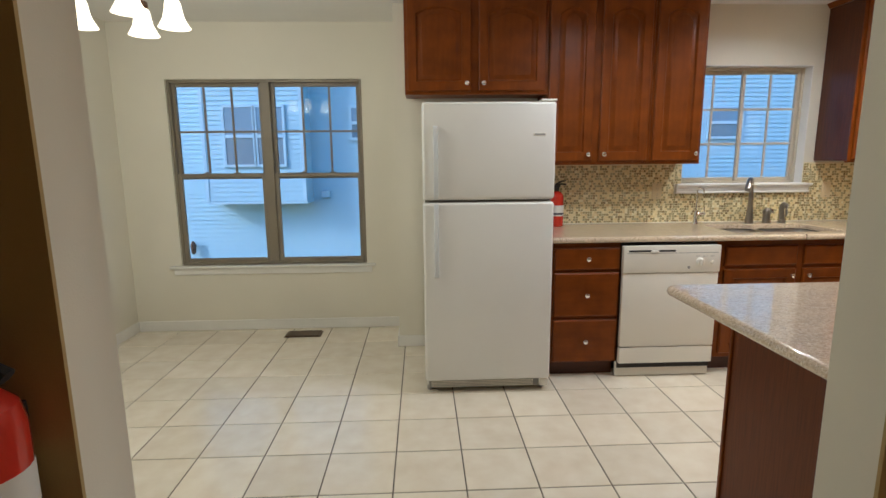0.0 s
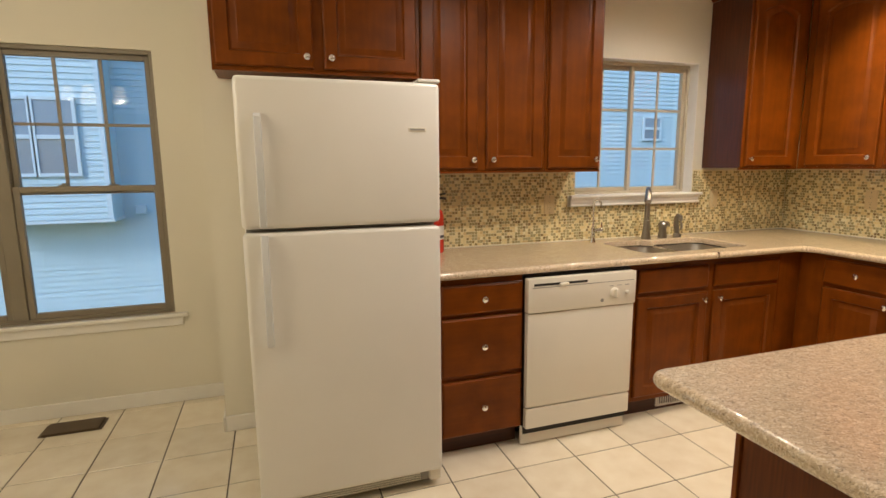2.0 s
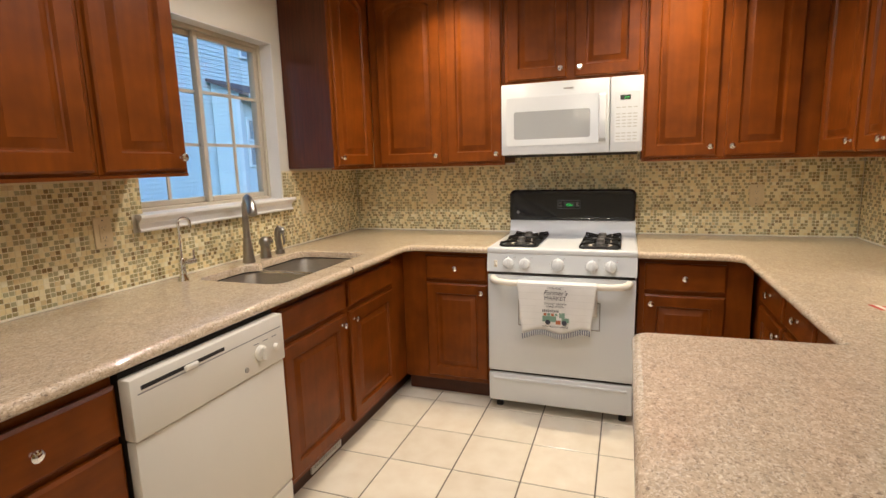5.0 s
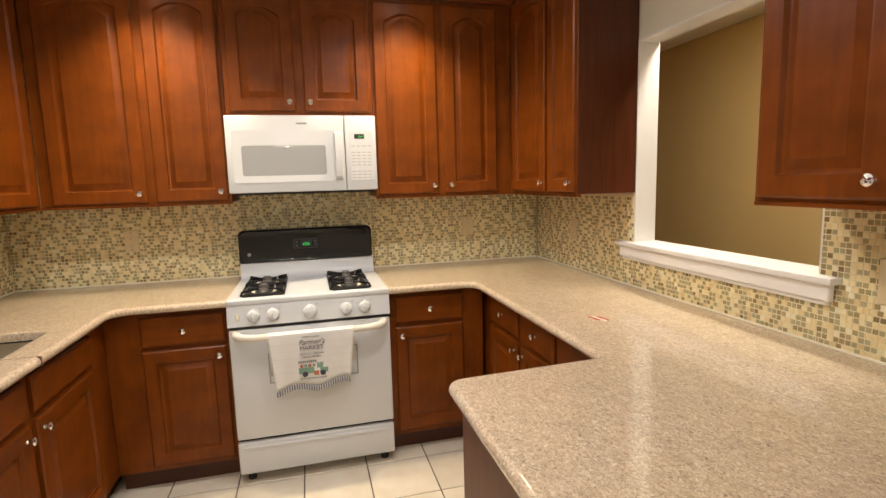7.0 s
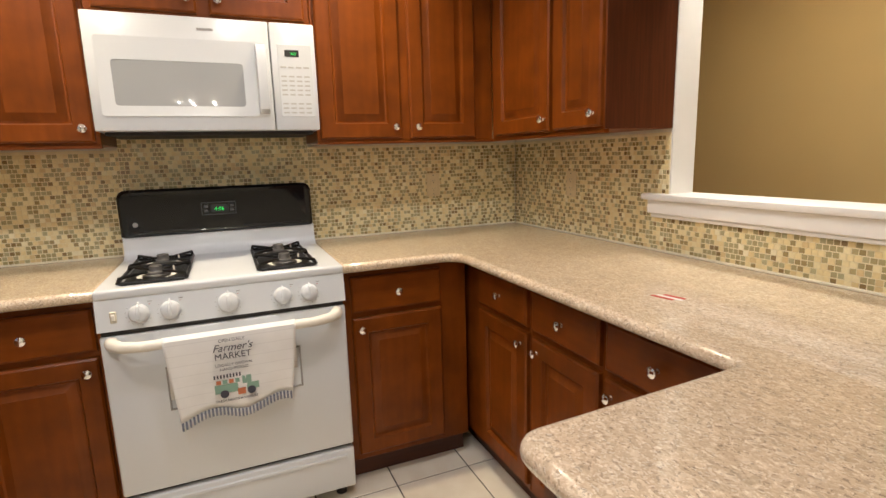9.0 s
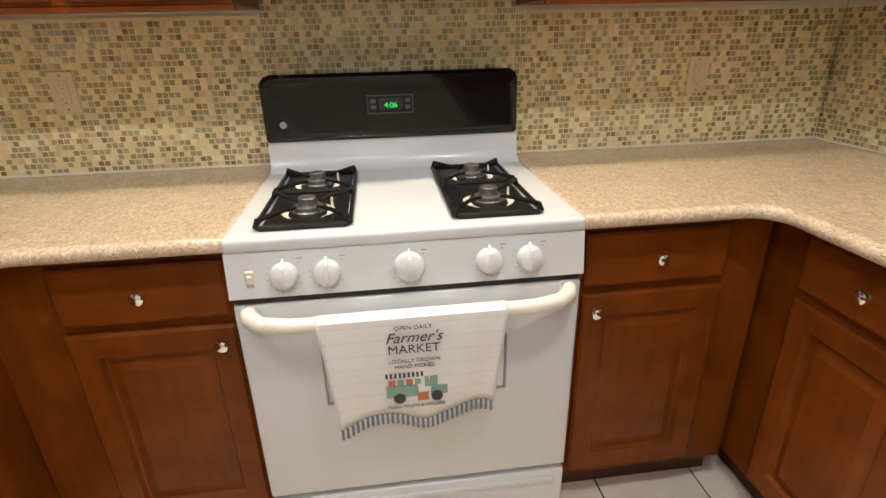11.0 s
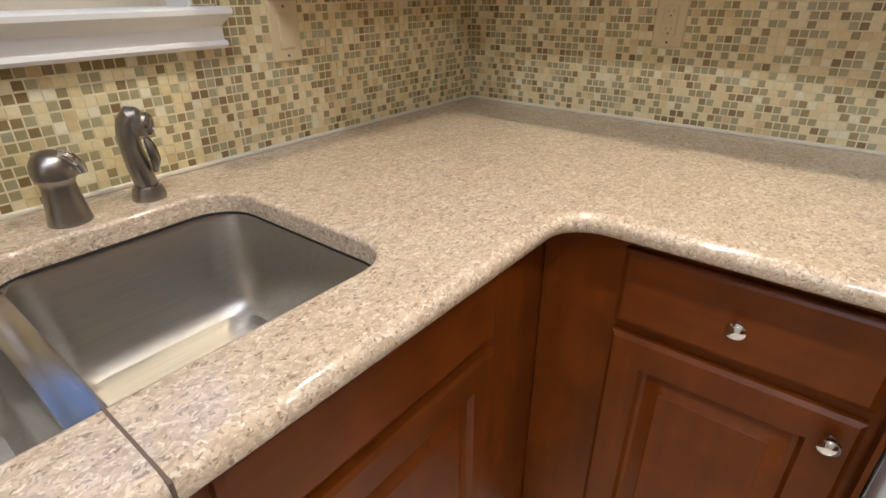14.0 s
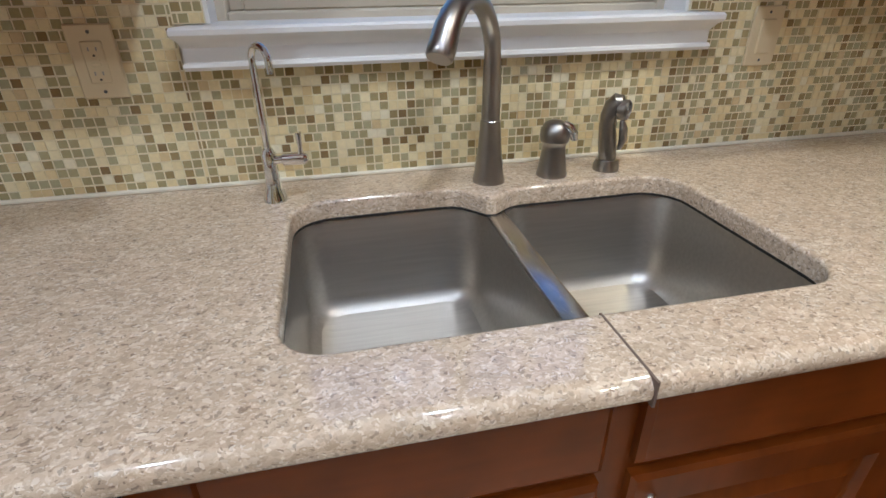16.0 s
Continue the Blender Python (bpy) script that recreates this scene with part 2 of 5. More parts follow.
BLIND = material("house_blind", (0.24, 0.34, 0.40), 0.6)
ROOF = material("asphalt_shingle", (0.09, 0.09, 0.095), 0.9, var=0.25, var_scale=8)
GRASS = material("lawn", (0.06, 0.09, 0.03), 0.95, var=0.3, var_scale=5)
CLOTH = material("cotton_cloth", (0.87, 0.86, 0.83), 0.9, var=0.04, var_scale=12, bump=0.35, bump_scale=700)


def woven_checks(m, step):
    """Thin, slightly darker woven bands across the cloth."""
    n, l = m.node_tree.nodes, m.node_tree.links
    p = n["Principled BSDF"]
    tc, sep, top = n.new("ShaderNodeTexCoord"), n.new("ShaderNodeSeparateXYZ"), n.new("ShaderNodeMath")
    l.new(tc.outputs["Object"], sep.inputs[0])
    top.operation = "MAXIMUM"
    for k, axis in enumerate(("Z",)):
        a, b, c = n.new("ShaderNodeMath"), n.new("ShaderNodeMath"), n.new("ShaderNodeMath")
        a.operation, b.operation, c.operation = "MULTIPLY", "FRACT", "LESS_THAN"
        a.inputs[1].default_value, c.inputs[1].default_value = 1 / step, 0.07
        l.new(sep.outputs[axis], a.inputs[0])
        l.new(a.outputs[0], b.inputs[0])
        l.new(b.outputs[0], c.inputs[0])
        l.new(c.outputs[0], top.inputs[k])
    mr, mul = n.new("ShaderNodeMapRange"), n.new("ShaderNodeMix")
    mr.inputs["To Min"].default_value, mr.inputs["To Max"].default_value = 1.0, 0.84
    l.new(top.outputs[0], mr.inputs["Value"])
    mul.data_type, mul.blend_type = "RGBA", "MULTIPLY"
    mul.inputs["Factor"].default_value = 1
    l.new(p.inputs["Base Color"].links[0].from_socket, mul.inputs["A"])
    l.new(mr.outputs[0], mul.inputs["B"])
    l.new(mul.outputs["Result"], p.inputs["Base Color"])


woven_checks(CLOTH, 0.035)
INK = material("dark_ink", (0.06, 0.06, 0.075), 0.9)
SLATE = material("slate_blue_thread", (0.17, 0.19, 0.25), 0.9)
MINT = material("mint_ink", (0.24, 0.38, 0.29), 0.9)
ORANGE = material("orange_ink", (0.50, 0.17, 0.07), 0.9)
TAPE = material("red_scrap", (0.42, 0.035, 0.02), 0.6)


# ---- mesh helpers ----
def rbox(bm, x0, x1, y0, y1, z0, z1, b=0.0, seg=1):
    m = Matrix.LocRotScale(((x0 + x1) / 2, (y0 + y1) / 2, (z0 + z1) / 2), None, (x1 - x0, y1 - y0, z1 - z0))
    vs = bmesh.ops.create_cube(bm, size=1, matrix=m)["verts"]
    if b:
        es = list({e for v in vs for e in v.link_edges})
        bmesh.ops.bevel(bm, geom=es, offset=b, segments=seg, profile=0.5, affect="EDGES")
    return bm


def boxmesh(*a, **k):
    return rbox(bmesh.new(), *a, **k)


def loft(bm, rings, cap_start=False, cap_end=False, closed=True):
    made = [[bm.verts.new(p) for p in r] for r in rings]
    n = len(made[0])
    for a, b in zip(made, made[1:]):
        for i in range(n if closed else n - 1):
            bm.faces.new((a[i], a[(i + 1) % n], b[(i + 1) % n], b[i]))
    if cap_start:
        bm.faces.new(list(reversed(made[0])))
    if cap_end:
        bm.faces.new(made[-1])
    return bm


def lathe(bm, profile, m=Matrix(), n=20):
    """Turns (radius, height) pairs round the z axis of m."""
    rings = [[m @ Vector((r * math.cos(2 * math.pi * i / n), r * math.sin(2 * math.pi * i / n), z)) for i in range(n)] for r, z in profile]
    return loft(bm, rings, profile[0][0] > 1e-4, profile[-1][0] > 1e-4)


def tube(bm, pts, radii, n=10):
    pts = [Vector(p) for p in pts]
    if not isinstance(radii, (list, tuple)):
        radii = [radii] * len(pts)
    up, rings = None, []
    for i, p in enumerate(pts):
        t = (pts[min(i + 1, len(pts) - 1)] - pts[max(i - 1, 0)]).normalized()
        if up is None:
            up = t.orthogonal().normalized()
        up = (up - t * up.dot(t)).normalized()
        side = t.cross(up)
        rings.append([p + radii[i] * (math.cos(2 * math.pi * k / n) * up + math.sin(2 * math.pi * k / n) * side) for k in range(n)])
    return loft(bm, rings, True, True)


def arc(c, r, a0, a1, n, u=(1, 0, 0), v=(0, 0, 1)):
    return [Vector(c) + r * (math.cos(a) * Vector(u) + math.sin(a) * Vector(v)) for a in (radians(a0 + (a1 - a0) * i / n) for i in range(n + 1))]


def mesh_of(name, bm, mat, smooth=True):
    bmesh.ops.recalc_face_normals(bm, faces=bm.faces[:])
    me = bpy.data.meshes.new(name)
    bm.to_mesh(me)
    bm.free()
    me.materials.append(mat)
    if smooth:
        me.polygons.foreach_set("use_smooth", [True] * len(me.polygons))
        me.set_sharp_from_angle(angle=radians(32))
    return me


def part(name, bm, mat, parent, label="", m=None, smooth=True):
    ob = new(name, mesh_of(name, bm, mat, smooth))
    ob.parent = parent
    if m is not None:
        ob.matrix_basis = m
    return tagged(ob, label)


def thing(name, m, label, category, group=""):
    ob = new(name)
    ob.empty_display_size = 0.1
    ob.matrix_basis = m
    return tagged(ob, label, category, group)


def solo(name, bm, mat, label="", category="", kind="", m=None, smooth=True, group=""):
    ob = new(name, mesh_of(name, bm, mat, smooth))
    if m is not None:
        ob.matrix_basis = m
    return tagged(ob, label, category, group, kind)


# ---- plan ----
YA, XB, YC = 4.97, 4.40, 1.952
YN, XL, CEIL_Z = 5.455, -1.65, 2.44
CT = 0.914


def on_a(x, z=0.0):
    return pose(x, YA, z)


def on_b(y, z=0.0):
    return pose(XB, y, z, 0, 0, -90)


def on_c(x, z=0.0):
    return pose(x, YC, z, 0, 0, 180)


# ---- structure ----
def wall(name, boxes, mat, label, parent=None):
    bm = bmesh.new()
    for b in boxes:
        rbox(bm, *b)
    ob = solo(name, bm, mat, label, "wall", "structure", smooth=False)
    return ob


wall_a = wall("wall_kitchen_window", [(0.54, 2.625, YA, 5.12, 0, CEIL_Z), (3.54, 4.52, YA, 5.12, 0, CEIL_Z), (2.625, 3.54, YA, 5.12, 0, 1.19), (2.625, 3.54, YA, 5.12, 2.035, CEIL_Z)], WALL, "warm white painted kitchen wall with a window opening")
wall("wall_nook_return", [(0.54, 0.66, 5.12, YN + 0.15, 0, CEIL_Z)], WALL, "short warm white painted return wall of the breakfast nook")
wall("wall_nook_window", [(XL - 0.12, -1.25, YN, 5.605, 0, CEIL_Z), (0.26, 0.54, YN, 5.605, 0, CEIL_Z), (-1.25, 0.26, YN, 5.605, 0, 0.55), (-1.25, 0.26, YN, 5.605, 2.02, CEIL_Z)], WALL, "warm white painted nook wall with a wide window opening")
wall("wall_nook_side", [(XL - 0.12, XL, YC, YN, 0, CEIL_Z)], WALL, "plain warm white painted side wall of the nook")
wall_b = wall("wall_range", [(XB, 4.52, 1.85, YA, 0, CEIL_Z)], WALL, "painted wall behind the gas range")
wall_c = wall("wall_pass_through", [(1.33, 2.41, 1.852, YC, 0, CEIL_Z), (3.33, XB, 1.852, YC, 0, CEIL_Z), (2.41, 3.33, 1.852, YC, 0, 1.107), (2.41, 3.33, 1.852, YC, 2.04, CEIL_Z), (0.29, 1.33, 1.852, YC, 2.1, CEIL_Z), (XL - 0.12, 0.29, 1.852, YC, 0, CEIL_Z)], WALL, "white wall with a doorway and a pass-through opening")
wall("wall_hall_face", [(1.33, 2.41, 1.846, 1.852, 0, CEIL_Z), (3.33, 4.52, 1.846, 1.852, 0, CEIL_Z), (2.41, 3.33, 1.846, 1.852, 0, 1.107), (2.41, 3.33, 1.846, 1.852, 2.04, CEIL_Z), (0.29, 1.33, 1.846, 1.852, 2.1, CEIL_Z), (XL - 0.12, 0.29, 1.846, 1.852, 0, CEIL_Z)], TAN, "tan painted hall side of the doorway wall")
wall("wall_hall", [(XL - 0.12, 6.0, 0.43, 0.55, 0, CEIL_Z), (XL - 0.24, XL - 0.12, 0.43, 1.852, 0, CEIL_Z), (5.88, 6.0, 0.55, 1.852, 0, CEIL_Z), (4.52, 6.0, 1.85, 1.97, 0, CEIL_Z)], TAN, "plain tan painted walls of the adjoining room")
solo("ceiling", rbox(rbox(bmesh.new(), XL - 0.12, 4.52, YC - 0.1, 5.6, CEIL_Z, 2.56), XL - 0.24, 6.0, 0.43, YC - 0.1, CEIL_Z, 2.56), CEIL, "plain white painted ceiling", "ceiling", "structure", smooth=False)
floor = solo("floor", rbox(bmesh.new(), XL - 0.12, 4.52, 1.9, 5.6, -0.12, -0.003), GROUT, "cream ceramic tile floor with dark grout joints", "floor", "structure", smooth=False)
solo("floor_hall", rbox(bmesh.new(), XL - 0.24, 6.0, 0.43, 1.9, -0.12, 0.0), material("hall_wood", (0.25, 0.13, 0.06), 0.4, var=0.2, grain=0.2, stretch=(0.1, 1, 1)), "brown wooden floor of the adjoining room", "floor", "structure", smooth=False)


def baseboard(name, x0, x1, y0, y1):
    bm = bmesh.new()
    rbox(bm, x0, x1, y0, y1, 0, 0.085, 0.004)
    solo(name, bm, TRIM, "white painted wooden baseboard along the wall", "baseboard", "structure")


baseboard("baseboard_1", XL + 0.014, 0.526, YN - 0.014, YN)
baseboard("baseboard_2", XL, XL + 0.014, YC + 0.014, YN)
baseboard("baseboard_3", 0.526, 0.54, YA - 0.014, YN)
baseboard("baseboard_4", 0.54, 1.5, YA - 0.014, YA)
baseboard("baseboard_5", XL + 0.014, 0.29, YC, YC + 0.014)


# ---- windows ----
def bars(bm, x0, x1, z0, z1, y0, y1, nx, nz, w):
    for i in range(1, nx):
        c = x0 + (x1 - x0) * i / nx
        rbox(bm, c - w / 2, c + w / 2, y0, y1, z0, z1)
    for i in range(1, nz):
        c = z0 + (z1 - z0) * i / nz
        rbox(bm, x0, x1, y0 - 0.001, y1 + 0.001, c - w / 2, c + w / 2)
    return bm


def ring_frame(bm, x0, x1, y0, y1, z0, z1, w, b=0.003):
    rbox(bm, x0, x0 + w, y0, y1, z0, z1, b)
    rbox(bm, x1 - w, x1, y0, y1, z0, z1, b)
    rbox(bm, x0 + w, x1 - w, y0, y1, z0, z0 + w, b)
    rbox(bm, x0 + w, x1 - w, y0, y1, z1 - w, z1, b)
    return bm


def pane(x0, x1, y, z0, z1, parent):
    ob = part("pane", boxmesh(x0, x1, y, y + 0.004, z0, z1), GLASS, parent, smooth=False)
    ob.visible_shadow = False
    return ob


win = tagged(thing("window_1", pose(0, YN, 0.55), "wide taupe double-hung window pair with muntin grilles", "window"), kind="structure")
H1 = 1.47
part("window_frame", rbox(ring_frame(bmesh.new(), -1.25, 0.26, 0.02, 0.10, 0, H1, 0.022), -0.530, -0.460, 0.012, 0.10, 0.022, H1 - 0.022, 0.003), TAUPE, win)
for x0, x1 in ((-1.228, -0.530), (-0.460, 0.238)):
    up = part("upper_sash", ring_frame(bmesh.new(), x0, x1, 0.055, 0.085, 0.70, H1 - 0.022, 0.028), TAUPE, win)
    part("muntin_grille", bars(bmesh.new(), x0 + 0.028, x1 - 0.028, 0.728, H1 - 0.050, 0.064, 0.074, 3, 2, 0.016), TAUPE, up, smooth=False)
    pane(x0 + 0.03, x1 - 0.03, 0.077, 0.727, H1 - 0.049, up)
    lo = part("lower_sash", ring_frame(bmesh.new(), x0, x1, 0.026, 0.054, 0.022, 0.745, 0.032), TAUPE, win)
    pane(x0 + 0.031, x1 - 0.031, 0.038, 0.053, 0.714, lo)
    for c in (0.33, 0.67):
        xx = x0 + (x1 - x0) * c
        part("sash_lock", rbox(boxmesh(xx - 0.025, xx + 0.025, 0.03, 0.05, 0.745, 0.752, 0.002), xx - 0.008, xx + 0.008, 0.028, 0.05, 0.752, 0.762, 0.003), TAUPE, lo)
part("window_sill", rbox(rbox(bmesh.new(), -1.34, 0.33, -0.035, 0.02, -0.022, 0.0, 0.006, 2), -1.31, 0.30, -0.014, -0.001, -0.075, -0.022, 0.003), TRIM, win)

win2 = tagged(thing("window_2", pose(0, YA, 1.19), "almond sliding window with muntin grilles above the sink", "window"), kind="structure")
H2 = 0.845
part("window_frame", ring_frame(bmesh.new(), 2.625, 3.54, 0.075, 0.15, 0, H2, 0.024), ALMVINYL, win2)
for x0, x1, yy in ((2.649, 3.120, 0.112), (3.080, 3.516, 0.086)):
    sash = part("sliding_sash", ring_frame(bmesh.new(), x0, x1, yy, yy + 0.024, 0.024, H2 - 0.024, 0.026), ALMVINYL, win2)
    part("muntin_grille", bars(bmesh.new(), x0 + 0.026, x1 - 0.026, 0.050, H2 - 0.050, yy + 0.008, yy + 0.016, 2, 3, 0.015), ALMVINYL, sash, smooth=False)
    pane(x0 + 0.025, x1 - 0.025, yy + 0.018, 0.049, H2 - 0.049, sash)
SILL = [(0.075, -0.010), (0.075, 0.010), (-0.052, 0.010), (-0.058, 0.006), (-0.058, -0.002), (-0.053, -0.007), (-0.044, -0.011), (-0.036, -0.018), (-0.030, -0.024), (-0.030, -0.046), (-0.036, -0.048), (-0.038, -0.054), (-0.034, -0.060), (-0.012, -0.060), (-0.012, -0.010)]
part("window_sill", loft(bmesh.new(), [[Vector((x + k * 0.35 * (0.058 + y), y, z)) for y, z in SILL] for x, k in ((2.574, 1), (3.586, -1))], True, True), TRIM, win2, "white painted sill with a moulded apron")
part("window_reveal", rbox(rbox(rbox(bmesh.new(), 2.625, 2.631, 0.002, 0.075, 0.010, H2), 3.534, 3.54, 0.002, 0.075, 0.010, H2), 2.631, 3.534, 0.002, 0.075, H2 - 0.006, H2), TRIM, win2, smooth=False)

sill = tagged(thing("pass_through_trim", pose(0, YC, 1.107), "white painted trim and ledge of the pass-through", "trim"), kind="structure")
part("ledge", rbox(bmesh.new(), 2.345, 3.42, -0.12, 0.05, 0.0, 0.022, 0.006, 2), TRIM, sill)
part("apron", rbox(rbox(bmesh.new(), 2.36, 3.405, 0.010, 0.032, -0.052, 0.0, 0.004), 2.37, 3.395, 0.010, 0.022, -0.066, -0.052, 0.003), TRIM, sill)
part("casing", rbox(rbox(rbox(bmesh.new(), 3.322, 3.33, -0.104, 0.004, 0.022, 0.932), 2.41, 2.418, -0.104, 0.004, 0.022, 0.932), 2.418, 3.322, -0.104, 0.004, 0.924, 0.932), TRIM, sill, smooth=False)


# ---- cabinets ----
def outline(w, h, inset, rise, n=10):
    """A panel's outline: two bottom corners and an arched top."""
    x0, x1, top = inset, w - inset, h - inset
    pts = [(x0, inset), (x1, inset)]
    for i in range(n + 1):
        f = i / n
        pts.append((x1 + (x0 - x1) * f, top - rise * (2 * f - 1) ** 2))
    return pts


def door_mesh(w, h, rise=0.0, stile=0.058, n=10):
    """A raised panel door, its front towards -y, its back at y = 0."""
    rings = []
    for inset, y, r in ((0, 0, 0), (0, -0.013, 0), (0.007, -0.019, 0), (stile, -0.019, rise), (stile + 0.002, -0.0155, rise), (stile + 0.006, -0.0075, rise), (stile + 0.013, -0.0060, rise), (stile + 0.038, -0.0155, rise), (stile + 0.040, -0.0175, rise)):
        rings.append([Vector((x, y, z)) for x, z in outline(w, h, inset, r, n)])
    return loft(bmesh.new(), rings, True, True)


def slab_mesh(w, h):
    rings = [[Vector((x, y, z)) for x, z in ((i, i), (w - i, i), (w - i, h - i), (i, h - i))] for i, y in ((0, 0), (0, -0.013), (0.009, -0.019))]
    return loft(bmesh.new(), rings, True, True)


KNOB = mesh_of("knob", lathe(bmesh.new(), [(0.0075, 0), (0.0075, 0.002), (0.0052, 0.006), (0.0055, 0.012), (0.011, 0.015), (0.0148, 0.019), (0.0142, 0.023), (0.009, 0.0265), (0.0001, 0.0275)], pose(0, 0, 0, 90)), CHROME)


def knob(parent, x, z):
    ob = new("knob", KNOB)
    ob.parent = parent
    ob.matrix_basis = pose(x, -0.019, z)
    return tagged(ob, "polished chrome knob")


def door(parent, x, z, w, h, y, knob_at=None, rise=0.0):
    d = part("door", door_mesh(w, h, rise), WOOD, parent, m=pose(x, y, z))
    if knob_at:
        knob(d, *knob_at)
    return d


def drawer(parent, x, z, w, h, y, with_knob=True):
    d = part("drawer_front", slab_mesh(w, h), WOODH, parent, m=pose(x, y, z))
    if with_knob:
        knob(d, w / 2, h / 2)
    return d


CAB = "kitchen cabinets"
UZ, UH = 1.348, 1.062


def wall_cabinet(m, w, doors, h=UH, depth=0.305, rise=0.042, label="cherry-stained wall cabinet with arched raised panel doors", end=None):
    """doors: (x, width, side of the knob); end: where a dark finished end panel shows."""
    c = thing("wall_cabinet", m, label, "cabinet", CAB)
    if end is not None:
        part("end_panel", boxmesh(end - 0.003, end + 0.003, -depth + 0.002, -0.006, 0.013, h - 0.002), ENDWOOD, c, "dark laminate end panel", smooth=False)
    part("body", boxmesh(0, w, -depth, -0.004, 0.012, h, 0.002), WOOD, c)
    part("bottom_rail", boxmesh(0, w, -depth - 0.001, -depth + 0.02, 0, 0.0118), WOODH, c, smooth=False)
    for x, dw, side in doors:
        dh = h - 0.045
        door(c, x, 0.022, dw, dh, -depth, ((0.03 if side == "l" else dw - 0.03), 0.045), rise)
    return c


def base_cabinet(m, w, fronts, depth=0.625, label="cherry-stained base cabinet with drawer and raised panel door", hollow=False):
    """fronts: (kind, x, z, width, height, side of the knob)."""
    c = thing("base_cabinet", m, label, "cabinet", CAB)
    if hollow:
        part("face_frame", boxmesh(0, w, -depth, -depth + 0.02, 0.10, 0.872, 0.002), WOOD, c)
        for x in (0, w - 0.018):
            part("side_panel", boxmesh(x, x + 0.018, -depth + 0.021, -0.004, 0.10, 0.868), WOOD, c, smooth=False)
        part("bottom_panel", boxmesh(0.019, w - 0.019, -depth + 0.021, -0.004, 0.10, 0.118), WOOD, c, smooth=False)
    else:
        part("body", boxmesh(0, w, -depth, -0.004, 0.10, 0.872, 0.002), WOOD, c)
    part("toe_kick", boxmesh(0, w, -depth + 0.055, -depth + 0.075, 0, 0.10), SHADEDWOOD, c, smooth=False)
    for kind, x, z, fw, fh, side in fronts:
        if kind == "drawer":
            drawer(c, x, z, fw, fh, -depth, side != "")
        else:
            door(c, x, z, fw, fh, -depth, ((0.032 if side == "l" else fw - 0.032), fh - 0.042))
    return c


# wall A, upper
wall_cabinet(on_a(0.625, 1.80), 0.922, [(0.016, 0.409, "r"), (0.473, 0.430, "l")], h=0.61, depth=0.312, label="cherry-stained cabinet with two doors above the refrigerator")
wall_cabinet(on_a(1.549, UZ), 0.688, [(0.004, 0.295, "r"), (0.346, 0.322, "l")])
wall_cabinet(on_a(2.239, UZ), 0.346, [(0.014, 0.317, "r")])
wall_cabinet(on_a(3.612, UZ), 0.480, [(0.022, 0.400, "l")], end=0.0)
# wall B, upper
wall_cabinet(on_b(4.664, UZ), 0.853, [(0.054, 0.410, "r"), (0.504, 0.335, "r")])
wall_cabinet(on_b(3.809, 1.795), 0.744, [(0.022, 0.326, "r"), (0.391, 0.334, "l")], h=0.615, label="cherry-stained cabinet with two doors above the microwave")
wall_cabinet(on_b(3.063, UZ), 0.805, [(0.015, 0.343, "r"), (0.398, 0.312, "l")])
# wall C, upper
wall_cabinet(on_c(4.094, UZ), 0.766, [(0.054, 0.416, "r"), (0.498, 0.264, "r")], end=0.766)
wall_cabinet(on_c(2.388, UZ), 0.750, [(0.018, 0.335, "r"), (0.395, 0.335, "l")], depth=0.287)

# base, wall A
D3 = [("drawer", 0.032, 0.708, 0.408, 0.138, "c"), ("drawer", 0.032, 0.408, 0.408, 0.280, "c"), ("drawer", 0.032, 0.108, 0.408, 0.278, "c")]
base_cabinet(on_a(1.504), 0.444, D3, label="cherry-stained base cabinet with three drawers beside the refrigerator", depth=0.635)
base_cabinet(on_a(2.562), 1.078, [("drawer", 0.072, 0.712, 0.466, 0.126, ""), ("drawer", 0.584, 0.712, 0.474, 0.126, ""), ("door", 0.072, 0.130, 0.466, 0.558, "r"), ("door", 0.584, 0.130, 0.474, 0.558, "l")], depth=0.605, hollow=True, label="cherry-stained sink base cabinet with two doors")
base_cabinet(on_a(3.641), 0.755, [], depth=0.605, label="plain cherry-stained corner base cabinet")
# base, wall B
base_cabinet(on_b(4.3635), 0.5305, [("drawer", 0.1505, 0.712, 0.364, 0.138, "c"), ("door", 0.1505, 0.128, 0.364, 0.562, "r")], depth=0.595)
base_cabinet(on_b(3.062), 0.510, [("drawer", 0.030, 0.712, 0.364, 0.138, "c"), ("door", 0.030, 0.128, 0.364, 0.562, "l")], depth=0.595)
# base, wall C
base_cabinet(on_c(4.39), 1.043, [("drawer", 0.688, 0.712, 0.351, 0.138, "c"), ("door", 0.688, 0.128, 0.351, 0.562, "r")], depth=0.575)
base_cabinet(on_c(3.345), 0.875, [("drawer", 0.030, 0.712, 0.328, 0.138, "c"), ("door", 0.030, 0.128, 0.328, 0.562, "l"), ("drawer", 0.382, 0.712, 0.368, 0.138, "c"), ("door", 0.382, 0.128, 0.368, 0.562, "l")], depth=0.575)
pen = thing("peninsula_cabinet", pose(0, 0, 0), "reddish-brown laminate end panel cabinet under the peninsula", "cabinet", CAB)
part("body", boxmesh(1.90, 2.468, 1.956, 3.07, 0.0, 0.872, 0.002), PANELWOOD, pen)
part("corner_post", boxmesh(1.892, 1.915, 3.062, 3.078, 0.0, 0.872, 0.002), WOOD, pen)

# crown along the cabinet tops
CROWN = [(0.0, 0.0), (0.012, 0.0), (0.016, 0.008), (0.030, 0.022), (0.034, 0.030), (0.0, 0.030)]


